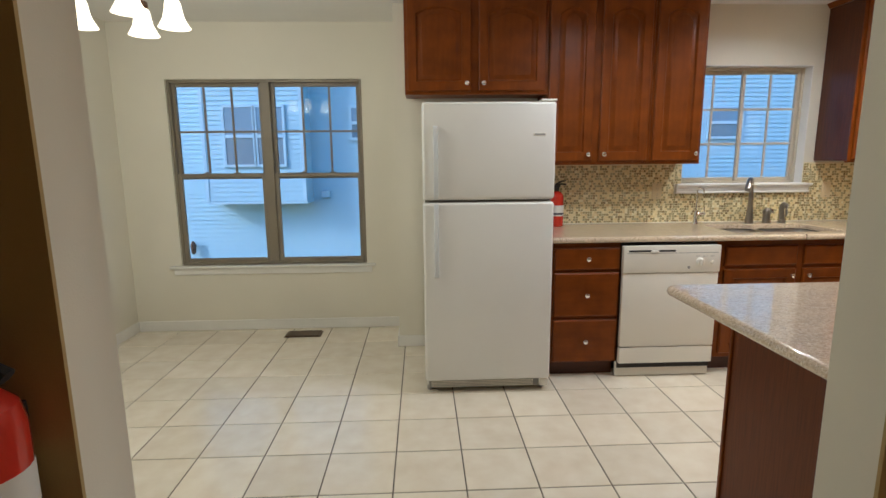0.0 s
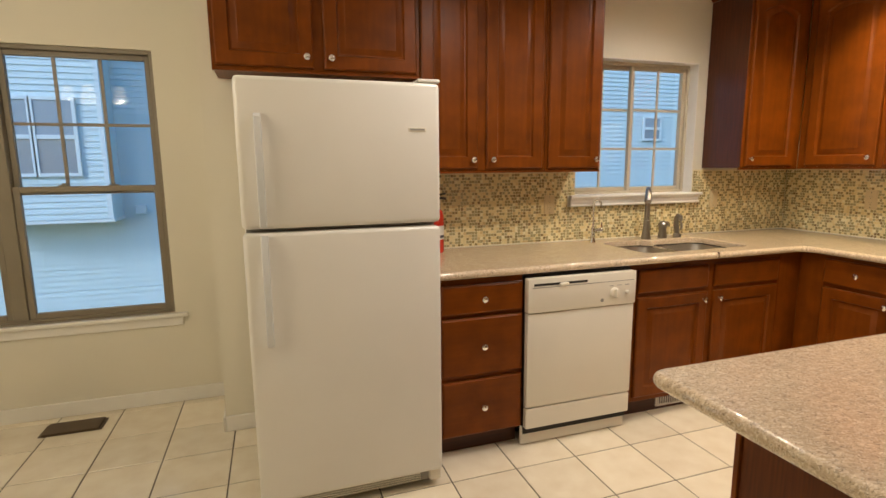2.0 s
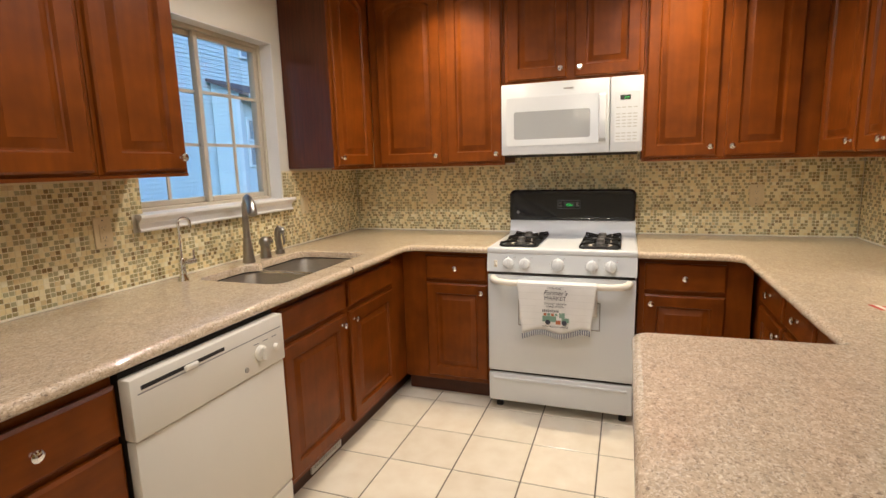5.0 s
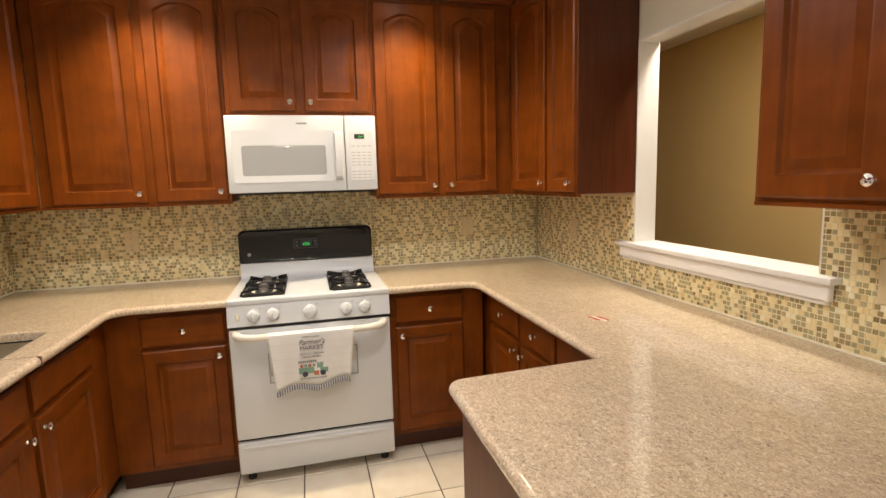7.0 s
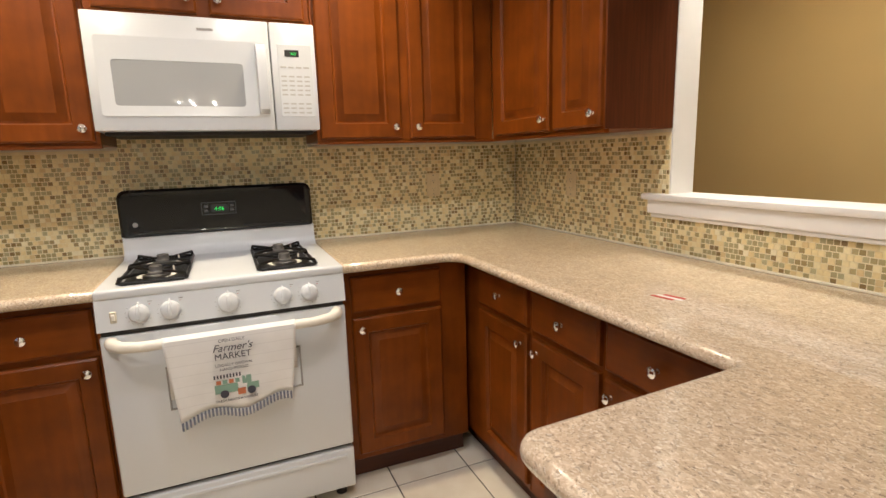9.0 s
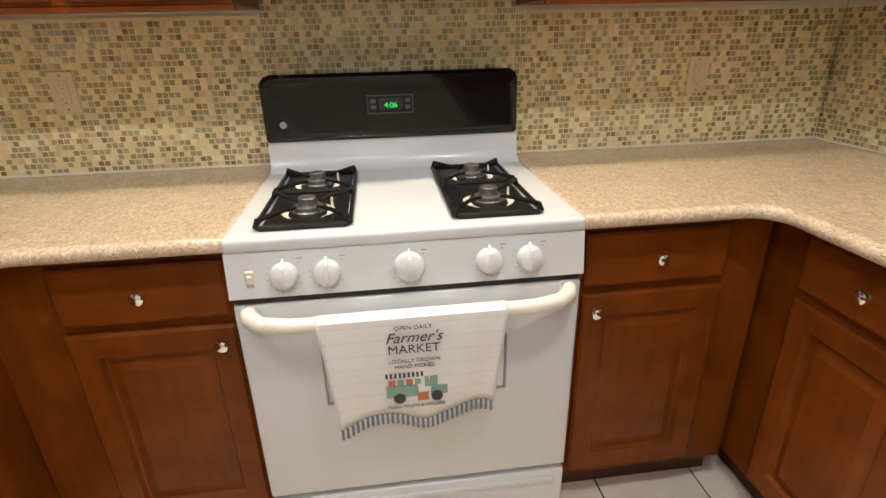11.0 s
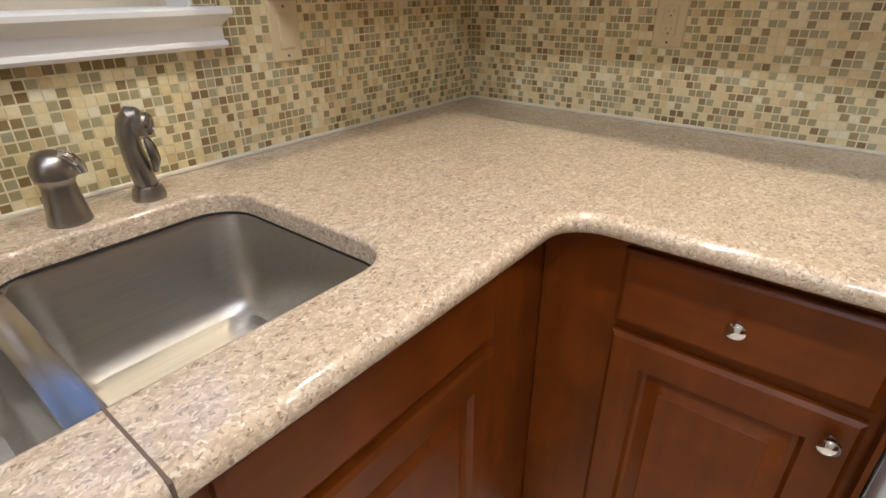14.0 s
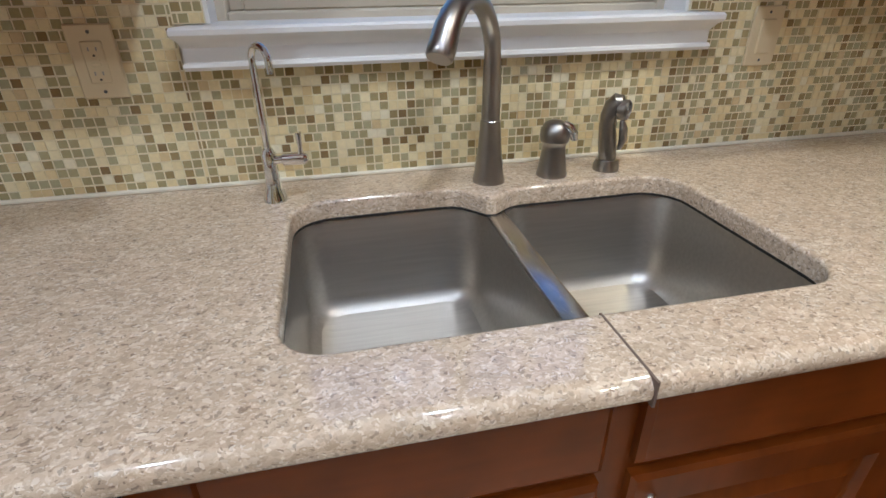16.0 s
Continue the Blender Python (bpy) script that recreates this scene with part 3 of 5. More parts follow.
def crown(name, m, length):
    rings = [[Vector((x, -a, z)) for a, z in CROWN] for x in (0, length)]
    solo(name, loft(bmesh.new(), rings, True, True), WOOD, "cherry-stained crown moulding on the cabinet tops", "trim", "structure", m=m)


CZ = UZ + UH
crown("trim_crown_1", pose(0.59, YA - 0.312, CZ), 2.03)
crown("trim_crown_2", pose(3.578, YA - 0.305, CZ), 0.53)
crown("trim_crown_3", pose(XB - 0.305, 4.66, CZ, 0, 0, -90), 2.40)
crown("trim_crown_4", pose(4.09, YC + 0.305, CZ, 0, 0, 180), 0.795)
crown("trim_crown_5", pose(2.42, YC + 0.287, CZ, 0, 0, 180), 0.81)
crown("trim_crown_6", pose(3.612, YA - 0.01, CZ, 0, 0, -90), 0.30)
crown("trim_crown_7", pose(3.328, YC + 0.305, CZ, 0, 0, -90), 0.30)


# ---- countertops ----
def fillet(pts, radii, n=6):
    """Rounds the corners of an outline."""
    out = []
    k = len(pts)
    for i, (p, r) in enumerate(zip(pts, radii)):
        p = Vector(p)
        if not r:
            out.append(p)
            continue
        a, b = (Vector(pts[i - 1]) - p).normalized(), (Vector(pts[(i + 1) % k]) - p).normalized()
        c = p + (a + b) * r
        s, e = p + a * r - c, p + b * r - c
        for j in range(n + 1):
            f = j / n
            d = (s * math.cos(f * math.pi / 2) + e * math.sin(f * math.pi / 2))
            out.append(c + d)
    return out


def inset_loop(pts, d):
    """The outline moved inwards by d, with mitred corners."""
    k = len(pts)
    area = sum(pts[i - 1].x * pts[i].y - pts[i].x * pts[i - 1].y for i in range(k))
    side = 1 if area > 0 else -1
    out = []
    for i in range(k):
        p, a, b = pts[i], pts[i - 1], pts[(i + 1) % k]
        u, v = (p - a).normalized(), (b - p).normalized()
        n1, n2 = Vector((-u.y, u.x)) * side, Vector((-v.y, v.x)) * side
        n = (n1 + n2).normalized()
        out.append(p + n * (d / max(0.4, n.dot(n1))))
    return out


def countertop(name, outer, holes, label, z0=0.878, z1=CT):
    bm = bmesh.new()
    r = (z1 - z0) / 2
    top = []
    rings = []
    rings.append([Vector((p.x, p.y, z1)) for p in inset_loop(outer, r + 0.003)])
    for k in range(9):
        a = radians(90 - 22.5 * k)
        rings.append([Vector((p.x, p.y, (z0 + z1) / 2 + r * math.sin(a))) for p in inset_loop(outer, r * (1 - math.cos(a)))])
    loft(bm, rings)
    top.append(rings[0])
    for h in holes:
        hr = [[Vector((p.x, p.y, z)) for p in inset_loop(h, d)] for d, z in ((-0.009, z1), (-0.007, z1), (-0.0035, z1 - 0.001), (-0.001, z1 - 0.0035), (0.0, z1 - 0.007), (0.0, z0 + 0.002), (-0.002, z0))]
        loft(bm, hr)
        top.append(hr[0])
    edges = []
    for loop in top:
        vs = [bm.verts.new(p) for p in loop]
        edges += [bm.edges.new((vs[i], vs[(i + 1) % len(vs)])) for i in range(len(vs))]
    bmesh.ops.triangle_fill(bm, use_beauty=True, use_dissolve=False, edges=edges)
    bmesh.ops.remove_doubles(bm, verts=bm.verts[:], dist=0.00005)
    bmesh.ops.recalc_face_normals(bm, faces=bm.faces[:])
    return solo(name, bm, QUARTZ, label, "countertop")


HOLE = fillet([(2.728, 4.842), (2.728, 4.412), (3.460, 4.412), (3.460, 4.818)], [0.07, 0.06, 0.06, 0.07])
for k in range(25):
    # the back rim steps between the bowls and bulges forward at the faucet
    f = k / 24
    x = 3.30 - 0.42 * f
    step = min(1, max(0, (3.14 - x) / 0.12))
    HOLE.append(Vector((x, 4.818 + 0.024 * step * step * (3 - 2 * step) - 0.046 * math.exp(-((x - 3.080) / 0.034) ** 2))))
top_sink = countertop("countertop", fillet([(1.505, 4.292), (3.740, 4.292), (3.740, 3.818), (XB + 0.014, 3.818), (XB + 0.014, YA + 0.014), (1.505, YA + 0.014)], [0.02, 0.06, 0, 0, 0, 0]), [HOLE], "speckled beige quartz countertop around the double sink")
top_peninsula = countertop("countertop", fillet([(3.735, 3.078), (3.735, 2.622), (2.525, 2.622), (2.50, 3.108), (1.632, 3.108), (1.632, YC - 0.014), (XB + 0.014, YC - 0.014), (XB + 0.014, 3.078)], [0, 0.06, 0.02, 0.045, 0.045, 0, 0, 0]), [], "speckled beige quartz countertop with a wide peninsula end")
part("seam", boxmesh(3.0985, 3.1015, 4.290, 4.411, 0.881, CT + 0.0006), material("seam_filler", (0.16, 0.11, 0.08), 0.6), top_sink, "dark joint line across the countertop", smooth=False)
for owner, b in ((top_sink, (1.505, 4.394, YA - 0.014, YA - 0.0055, CT, CT + 0.008)), (top_sink, (XB - 0.014, XB - 0.0055, 3.84, 4.956, CT, CT + 0.008)), (top_peninsula, (XB - 0.014, XB - 0.0055, 1.966, 3.055, CT, CT + 0.008)), (top_peninsula, (1.64, 4.387, YC + 0.0055, YC + 0.014, CT, CT + 0.008))):
    part("caulk", rbox(bmesh.new(), *b, 0.002), CAULK, owner, "pale caulk line against the tiles")


solo("trim_filler", boxmesh(3.768, 3.80, 3.829, 3.8365, 0.10, 0.876), WOOD, "narrow cherry filler strip beside the range", "trim", "structure", smooth=False)


# ---- sink ----
def rrect(x0, x1, y0, y1, r, z, n=6):
    return [Vector((p.x, p.y, z)) for p in fillet([(x0, y0), (x1, y0), (x1, y1), (x0, y1)], [r] * 4, n)]


sink = thing("sink", pose(0, 0, 0), "brushed stainless steel undermount double bowl sink", "sink")


def bowl(x0, x1, y0, y1):
    bm = bmesh.new()
    rings = []
    for inset, z, r in ((-0.012, 0.876, 0.07), (0.0, 0.876, 0.065), (0.004, 0.868, 0.062), (0.010, 0.715, 0.060), (0.016, 0.693, 0.058), (0.030, 0.678, 0.05), (0.05, 0.6735, 0.04)):
        rings.append(rrect(x0 + inset, x1 - inset, y0 + inset, y1 - inset, r, z))
    loft(bm, rings, False, True)
    b = part("bowl", bm, STEEL, sink)
    cx, cy = (x0 + x1) / 2, (y0 + y1) / 2 + 0.02
    part("drain", lathe(bmesh.new(), [(0.0, 0.0170 - 0.02), (0.025, 0.0), (0.04, 0.004), (0.044, 0.0025), (0.045, 0.0)], pose(cx, cy, 0.6735), 24), CHROME, b)
    return b


bowl(2.722, 3.077, 4.402, 4.850)
bowl(3.111, 3.467, 4.402, 4.828)
cxh, cyh = 3.094, 4.617
part("sealant", loft(bmesh.new(), [[Vector((cxh + (p.x - cxh) * k, cyh + (p.y - cyh) * k, z)) for p in HOLE] for k, z in ((1.004, 0.8835), (1.001, 0.8800), (1.001, 0.8745), (1.004, 0.8745))]), DARK, sink, "dark joint line under the counter edge")
part("divider", boxmesh(3.075, 3.114, 4.414, 4.81, 0.855, 0.8785, 0.006, 2), POLISHED, sink, "polished steel ridge between the bowls")


# ---- taps ----
fa = thing("faucet", pose(3.10, 4.868, CT), "brushed nickel gooseneck kitchen faucet", "faucet")
part("base", lathe(bmesh.new(), [(0.031, 0), (0.031, 0.005), (0.0275, 0.022), (0.0225, 0.065), (0.0195, 0.105), (0.0188, 0.118), (0.0172, 0.120), (0.0170, 0.150)]), NICKEL, fa)
DIRX, DIRY = -0.64, -0.77
neck = [(0, 0, 0.15), (0, 0, 0.195), (0, 0, 0.225)] + [tuple(p) for p in arc((DIRX * 0.098, DIRY * 0.098, 0.225), 0.098, 180, 30, 14, (DIRX, DIRY, 0), (0, 0, 1))][1:]
part("spout", tube(bmesh.new(), neck, [0.0170, 0.0160, 0.0152] + [0.0150] * 9 + [0.0165, 0.018, 0.019, 0.020, 0.0205][:len(neck) - 12], 16), NICKEL, fa)
tip = Vector(neck[-1])
tdir = (tip - Vector(neck[-2])).normalized()
part("spray_head", tube(bmesh.new(), [tip, tip + tdir * 0.016, tip + tdir * 0.026, tip + tdir * 0.030], [0.0205, 0.0215, 0.0210, 0.0185], 16), NICKEL, fa)
hd = thing("faucet_lever", pose(3.232, 4.872, CT), "brushed nickel single lever faucet control", "faucet")
part("base", lathe(bmesh.new(), [(0.030, 0), (0.030, 0.004), (0.0285, 0.012), (0.0245, 0.040), (0.0225, 0.058), (0.0235, 0.064), (0.0275, 0.070)], n=28), NICKEL, hd)
part("cap", lathe(bmesh.new(), [(0.0275, 0.070), (0.0290, 0.080), (0.0275, 0.092), (0.021, 0.103), (0.011, 0.109), (0.0001, 0.1105)], n=28), NICKEL, hd)
part("lever", tube(bmesh.new(), [(0.010, -0.012, 0.104), (0.021, -0.018, 0.098), (0.029, -0.021, 0.086), (0.031, -0.022, 0.074)], [0.008, 0.0095, 0.0085, 0.006], 12), CHROME, hd)
sp = thing("side_sprayer", pose(3.352, 4.876, CT), "brushed nickel side sprayer standing in its holder", "sprayer")
part("holder", lathe(bmesh.new(), [(0.026, 0), (0.026, 0.010), (0.022, 0.022), (0.0185, 0.023)], n=24), NICKEL, sp)
part("wand", tube(bmesh.new(), [(0, 0, 0.02), (0.0, 0, 0.028), (-0.003, 0.002, 0.055), (-0.006, 0.004, 0.085), (-0.006, 0.004, 0.108), (-0.002, 0.001, 0.126), (0.006, -0.006, 0.138), (0.012, -0.012, 0.140)], [0.0165, 0.0175, 0.018, 0.0165, 0.0165, 0.018, 0.0175, 0.010], 18), NICKEL, sp)
part("nozzle", lathe(bmesh.new(), [(0.012, 0.0), (0.0185, 0.006), (0.0195, 0.020), (0.0165, 0.024), (0.0155, 0.020), (0.007, 0.019), (0.006, 0.024), (0.0001, 0.025)], look((0.004, -0.004, 0.124), (-0.5, 0.55, 0.16)), 24), NICKEL, sp)
part("trigger", tube(bmesh.new(), [(0.012, -0.016, 0.104), (0.015, -0.020, 0.088), (0.017, -0.020, 0.066), (0.014, -0.016, 0.046)], [0.004, 0.008, 0.008, 0.004], 12), NICKEL, sp)
ro = thing("water_filter_tap", pose(2.70, 4.868, CT), "slim chrome filtered water tap with a high spout", "faucet")
part("base", lathe(bmesh.new(), [(0.022, 0), (0.021, 0.006), (0.014, 0.025), (0.0125, 0.05), (0.013, 0.085), (0.008, 0.095)]), CHROME, ro)
rn = [(0, 0, 0.09), (0, 0, 0.18), (0, 0, 0.235)] + [tuple(p) for p in arc((0.0141, -0.0169, 0.240), 0.022, 180, 0, 12, (0.64, -0.77, 0), (0, 0, 1))] + [(0.0282, -0.0339, 0.222)]
part("spout", tube(bmesh.new(), rn, 0.0058, 12), CHROME, ro)
part("lever", tube(bmesh.new(), [(0.006, -0.002, 0.074), (0.022, -0.005, 0.075), (0.024, -0.005, 0.075), (0.060, -0.010, 0.076), (0.066, -0.011, 0.077)], [0.007, 0.007, 0.0105, 0.0105, 0.006], 12), CHROME, ro)


part("grip", tube(bmesh.new(), [(0.054, -0.009, 0.080), (0.055, -0.010, 0.100), (0.055, -0.010, 0.122)], [0.006, 0.0045, 0.0055], 10), CHROME, ro)

# ---- refrigerator ----
fr = thing("refrigerator", pose(0.728, 4.13, 0), "white top-freezer refrigerator with vertical handles", "refrigerator")
FW = 0.746
part("body", boxmesh(0.006, FW - 0.006, 0.075, 0.76, 0.03, 1.685, 0.008, 2), FRIDGE, fr)
part("gasket", boxmesh(0.012, FW - 0.012, 0.055, 0.080, 0.09, 1.68), GREYP, fr, smooth=False)
for nm, z0, z1 in (("freezer_door", 1.163, 1.700), ("refrigerator_door", 0.082, 1.149)):
    d = part(nm, boxmesh(0, FW, 0.0, 0.060, z0, z1, 0.018, 4), FRIDGE, fr)
    if nm == "freezer_door":
        hz0, hz1 = 1.172, 1.572
        badge = part("badge", boxmesh(0.618, 0.688, -0.0025, 0.0015, 1.516, 1.531, 0.001), CREAM, d, "small pale nameplate")
        part("badge_mark", boxmesh(0.624, 0.682, -0.0033, -0.0020, 1.520, 1.527), GREYP, d, "grey bar of lettering", smooth=False)
    else:
        hz0, hz1 = 0.72, 1.142
    top = hz1 if nm == "freezer_door" else hz0
    flip = 1 if nm == "freezer_door" else -1
    bot = hz0 if nm == "freezer_door" else hz1
    pts = [(0.074, -0.004, top), (0.074, -0.022, top - flip * 0.012), (0.074, -0.032, top - flip * 0.06), (0.074, -0.033, (top + bot) / 2), (0.074, -0.026, bot + flip * 0.03), (0.074, -0.018, bot)]
    bm = bmesh.new()
    rings = []
    for p in pts:
        x, y, z = p
        rings.append([Vector((x - 0.013, y + 0.010, z)), Vector((x - 0.010, y, z)), Vector((x + 0.010, y, z)), Vector((x + 0.013, y + 0.010, z))])
    loft(bm, rings, True, True)
    part("handle", bm, APPL, d, "moulded white handle")
part("hinge_cover", boxmesh(0.66, 0.748, 0.004, 0.09, 1.700, 1.714, 0.004), FRIDGE, fr)
gr = part("base_grille", boxmesh(0.02, 0.70, 0.045, 0.075, 0.022, 0.072, 0.004), GREYP, fr, "grey slotted base grille")
for k in range(4):
    part("slat", boxmesh(0.035, 0.655, 0.040, 0.046, 0.030 + 0.010 * k, 0.035 + 0.010 * k), CREAM, gr, smooth=False)
for x in (0.03, 0.71):
    part("foot", lathe(bmesh.new(), [(0.02, 0), (0.02, 0.02), (0.012, 0.032)], pose(x, 0.09, 0)), GREYP, fr)
part("hinge_foot", boxmesh(0.690, 0.745, 0.02, 0.08, 0.030, 0.078, 0.006), CREAM, fr)

# ---- dishwasher ----
dw = thing("dishwasher", pose(1.951, 4.29, 0), "cream white built-in dishwasher with a dial panel", "dishwasher")
part("body", boxmesh(0.004, 0.604, 0.03, 0.60, 0.06, 0.868), DARK, dw, smooth=False)
panel = part("control_panel", boxmesh(0, 0.608, -0.012, 0.03, 0.690, 0.858, 0.006, 2), CREAM, dw)
part("handle_recess", boxmesh(0.03, 0.32, -0.0135, -0.010, 0.822, 0.833), DARK, panel, "dark air slot and latch recess", smooth=False)
part("trim_line", boxmesh(0.02, 0.59, -0.0130, -0.0110, 0.812, 0.815), GREYP, panel, smooth=False)
part("latch", boxmesh(0.165, 0.215, -0.022, -0.010, 0.815, 0.832, 0.004), CREAM, panel)
dial = part("dial", lathe(bmesh.new(), [(0.027, 0), (0.027, 0.006), (0.020, 0.012), (0.0001, 0.013)], pose(0.478, -0.012, 0.756, 90)), CREAM, panel)
part("dial_grip", boxmesh(0.470, 0.486, -0.038, -0.022, 0.733, 0.779, 0.004), CREAM, dial)
part("rinse_knob", lathe(bmesh.new(), [(0.012, 0), (0.011, 0.014), (0.0001, 0.015)], pose(0.556, -0.012, 0.752, 90)), CREAM, panel)
part("maker_mark", lathe(bmesh.new(), [(0.009, 0), (0.009, 0.002), (0.0001, 0.0022)], pose(0.408, -0.012, 0.722, 90)), GREYP, panel, "small round grey emblem")
for k in range(3):
    part("print_mark", boxmesh(0.45 + 0.045 * k, 0.475 + 0.045 * k, -0.0130, -0.0110, 0.790, 0.793), GREYP, panel, smooth=False)
part("door", boxmesh(0.003, 0.605, -0.004, 0.03, 0.212, 0.687, 0.005, 2), CREAM, dw)
part("lower_panel", boxmesh(0.003, 0.605, -0.002, 0.03, 0.100, 0.205, 0.004), CREAM, dw)
kp = part("toe_panel", boxmesh(-0.006, 0.604, 0.035, 0.05, 0.004, 0.099, 0.002), CREAM, dw)
for x in (0.02, 0.585):
    part("screw", lathe(bmesh.new(), [(0.006, 0), (0.005, 0.003), (0.0001, 0.0032)], pose(x, 0.035, 0.07, 90), 10), GREYP, kp)

# ---- toe-kick vent ----
tv = thing("toe_kick_vent", pose(2.845, 4.415, 0.02), "white louvred vent grille in the toe kick", "vent")
part("rim", ring_frame(bmesh.new(), 0, 0.25, -0.006, 0.004, 0, 0.075, 0.012, 0.001), TRIM, tv)
for k in range(14):
    part("louvre", boxmesh(0.018 + 0.0158 * k, 0.024 + 0.0158 * k, -0.004, 0.004, 0.012, 0.063), TRIM, tv, smooth=False)
part("backing", boxmesh(0.01, 0.24, 0.001, 0.004, 0.01, 0.065), DARK, tv, smooth=False)

# ---- range ----
rg = thing("gas_range", pose(XB - 0.02, 3.828, 0, 0, 0, -90), "white gas range with a black control backguard", "stove")
RW, RF = 0.760, -0.635
part("body", boxmesh(0.003, RW - 0.003, RF + 0.02, -0.01, 0.04, 0.885, 0.003), APPL, rg)
top = part("cooktop", boxmesh(0, RW, RF - 0.024, -0.045, 0.885, 0.917, 0.010, 3), APPL, rg)
# sloped control panel
bm = bmesh.new()
loft(bm, [[Vector((x, RF - 0.02, 0.886)), Vector((x, RF - 0.035, 0.790)), Vector((x, RF + 0.03, 0.790)), Vector((x, RF + 0.03, 0.886))] for x in (0.002, RW - 0.002)], True, True)
cp = part("control_panel", bm, APPL, rg)
for x in (0.118, 0.205, 0.375, 0.545, 0.634):
    big = 0.004 if x == 0.375 else 0
    kb = part("burner_knob", lathe(bmesh.new(), [(0.0285 + big, 0), (0.0290 + big, 0.004), (0.0275 + big, 0.013), (0.0235 + big, 0.021), (0.014, 0.0255), (0.0001, 0.0265)], pose(x, RF - 0.029, 0.836, 81), 28), APPL, cp)
    gb = bmesh.new()
    loft(gb, [[Vector((-w, y0, z)), Vector((-w * 0.55, y1, z)), Vector((w * 0.55, y1, z)), Vector((w, y0, z))] for z, w, y0, y1 in ((-0.026 - big, 0.003, -0.014, -0.018), (-0.018, 0.006, -0.026, -0.034), (0.0, 0.0075, -0.030, -0.037), (0.020, 0.006, -0.024, -0.033), (0.034 + big, 0.0022, -0.010, -0.016))], True, True)
    part("knob_grip", gb, APPL, kb, m=pose(x, RF - 0.023, 0.836, -9))
    for k in range(9):
        a = radians(150 + 22 * k)
        part("dial_tick", boxmesh(-0.0016, 0.0016, -0.0004, 0.0004, -0.0007, 0.0007), GREYP, cp, m=pose(x + (0.036 + big) * math.cos(a), RF - 0.0282 - 0.156 * (0.036 + big) * -math.sin(a), 0.836 + (0.036 + big) * math.sin(a)), smooth=False)
    part("dial_mark", boxmesh(x + 0.026, x + 0.038, RF - 0.0240, RF - 0.0222, 0.868, 0.870), GREYP, cp, smooth=False)
    part("dial_mark", boxmesh(x + 0.028, x + 0.032, RF - 0.0250, RF - 0.0232, 0.860, 0.8615), TAPE, cp, smooth=False)
part("switch_plate", boxmesh(0.040, 0.058, RF - 0.034, RF - 0.026, 0.815, 0.850, 0.002), material("pale_almond_plastic", (0.66, 0.60, 0.46), 0.4, var=0.02), cp)
part("oven_light_switch", boxmesh(0.043, 0.055, RF - 0.038, RF - 0.030, 0.822, 0.843, 0.003), CREAM, cp)
part("door_gap", boxmesh(0.01, RW - 0.01, RF - 0.026, RF + 0.03, 0.774, 0.7895), DARK, rg, smooth=False)
od = part("oven_door", boxmesh(0.004, RW - 0.004, RF - 0.030, RF + 0.03, 0.232, 0.773, 0.008, 3), APPL, rg)
hp = [(0.035, RF - 0.028, 0.752), (0.042, RF - 0.052, 0.750), (0.065, RF - 0.070, 0.746), (0.12, RF - 0.077, 0.742), (RW / 2, RF - 0.079, 0.741), (RW - 0.12, RF - 0.077, 0.742), (RW - 0.065, RF - 0.070, 0.746), (RW - 0.042, RF - 0.052, 0.750), (RW - 0.035, RF - 0.028, 0.752)]
part("handle", tube(bmesh.new(), hp, [0.021, 0.020, 0.018, 0.0165, 0.016, 0.0165, 0.018, 0.020, 0.021], 14), CREAM, od, "thick cream bar handle")
# outline of the oven window, mostly behind the towel
part("oven_window_outline", ring_frame(bmesh.new(), 0.17, RW - 0.17, RF - 0.034, RF - 0.028, 0.50, 0.65, 0.006, 0.001), GREYP, od, "dark outline of the oven window")
dr = part("storage_drawer", boxmesh(0.004, RW - 0.004, RF - 0.028, RF + 0.03, 0.055, 0.216, 0.008, 3), APPL, rg)
part("drawer_lip", boxmesh(0.03, RW - 0.03, RF - 0.034, RF - 0.026, 0.180, 0.196, 0.003), APPL, dr)
part("drawer_gap", boxmesh(0.01, RW - 0.01, RF - 0.005, RF + 0.03, 0.214, 0.234), DARK, rg, smooth=False)
for x in (0.05, RW - 0.05):
    part("foot", lathe(bmesh.new(), [(0.02, 0), (0.02, 0.015), (0.012, 0.045)], pose(x, RF + 0.04, 0)), DARK, rg)
    part("foot", lathe(bmesh.new(), [(0.02, 0), (0.02, 0.015), (0.012, 0.045)], pose(x, -0.06, 0)), DARK, rg)
# cove and backguard
prof = [(-0.150, 0.914), (-0.118, 0.918), (-0.098, 0.932), (-0.088, 0.955), (-0.084, 1.005), (-0.015, 1.005), (-0.015, 0.914)]
part("back_riser", loft(bmesh.new(), [[Vector((x, y, z)) for y, z in prof] for x in (0.006, RW - 0.006)], True, True), APPL, rg)
bm = bmesh.new()
face = fillet([(0.004, 0.0), (0.750, 0.0), (0.750, 0.188), (0.004, 0.188)], [0.012, 0.012, 0.034, 0.034], 8)
rings = []
for y, s in ((-0.004, 0.0), (-0.088, 0.0), (-0.098, 0.010), (-0.096, 0.020)):
    rings.append([Vector((0.377 + (p.x - 0.377) * (1 - s / 0.37), y, 1.002 + 0.094 + (p.y - 0.094) * (1 - s / 0.094))) for p in face])
loft(bm, rings, True, True)
bg = part("backguard", bm, BLACK, rg, "glossy black rounded control backguard")
part("display_bezel", ring_frame(bmesh.new(), 0.302, 0.436, -0.0985, -0.094, 1.074, 1.127, 0.003, 0.0008), BEZEL, bg)
part("display", boxmesh(0.337, 0.406, -0.0975, -0.094, 1.084, 1.118), DARK, bg, smooth=False)
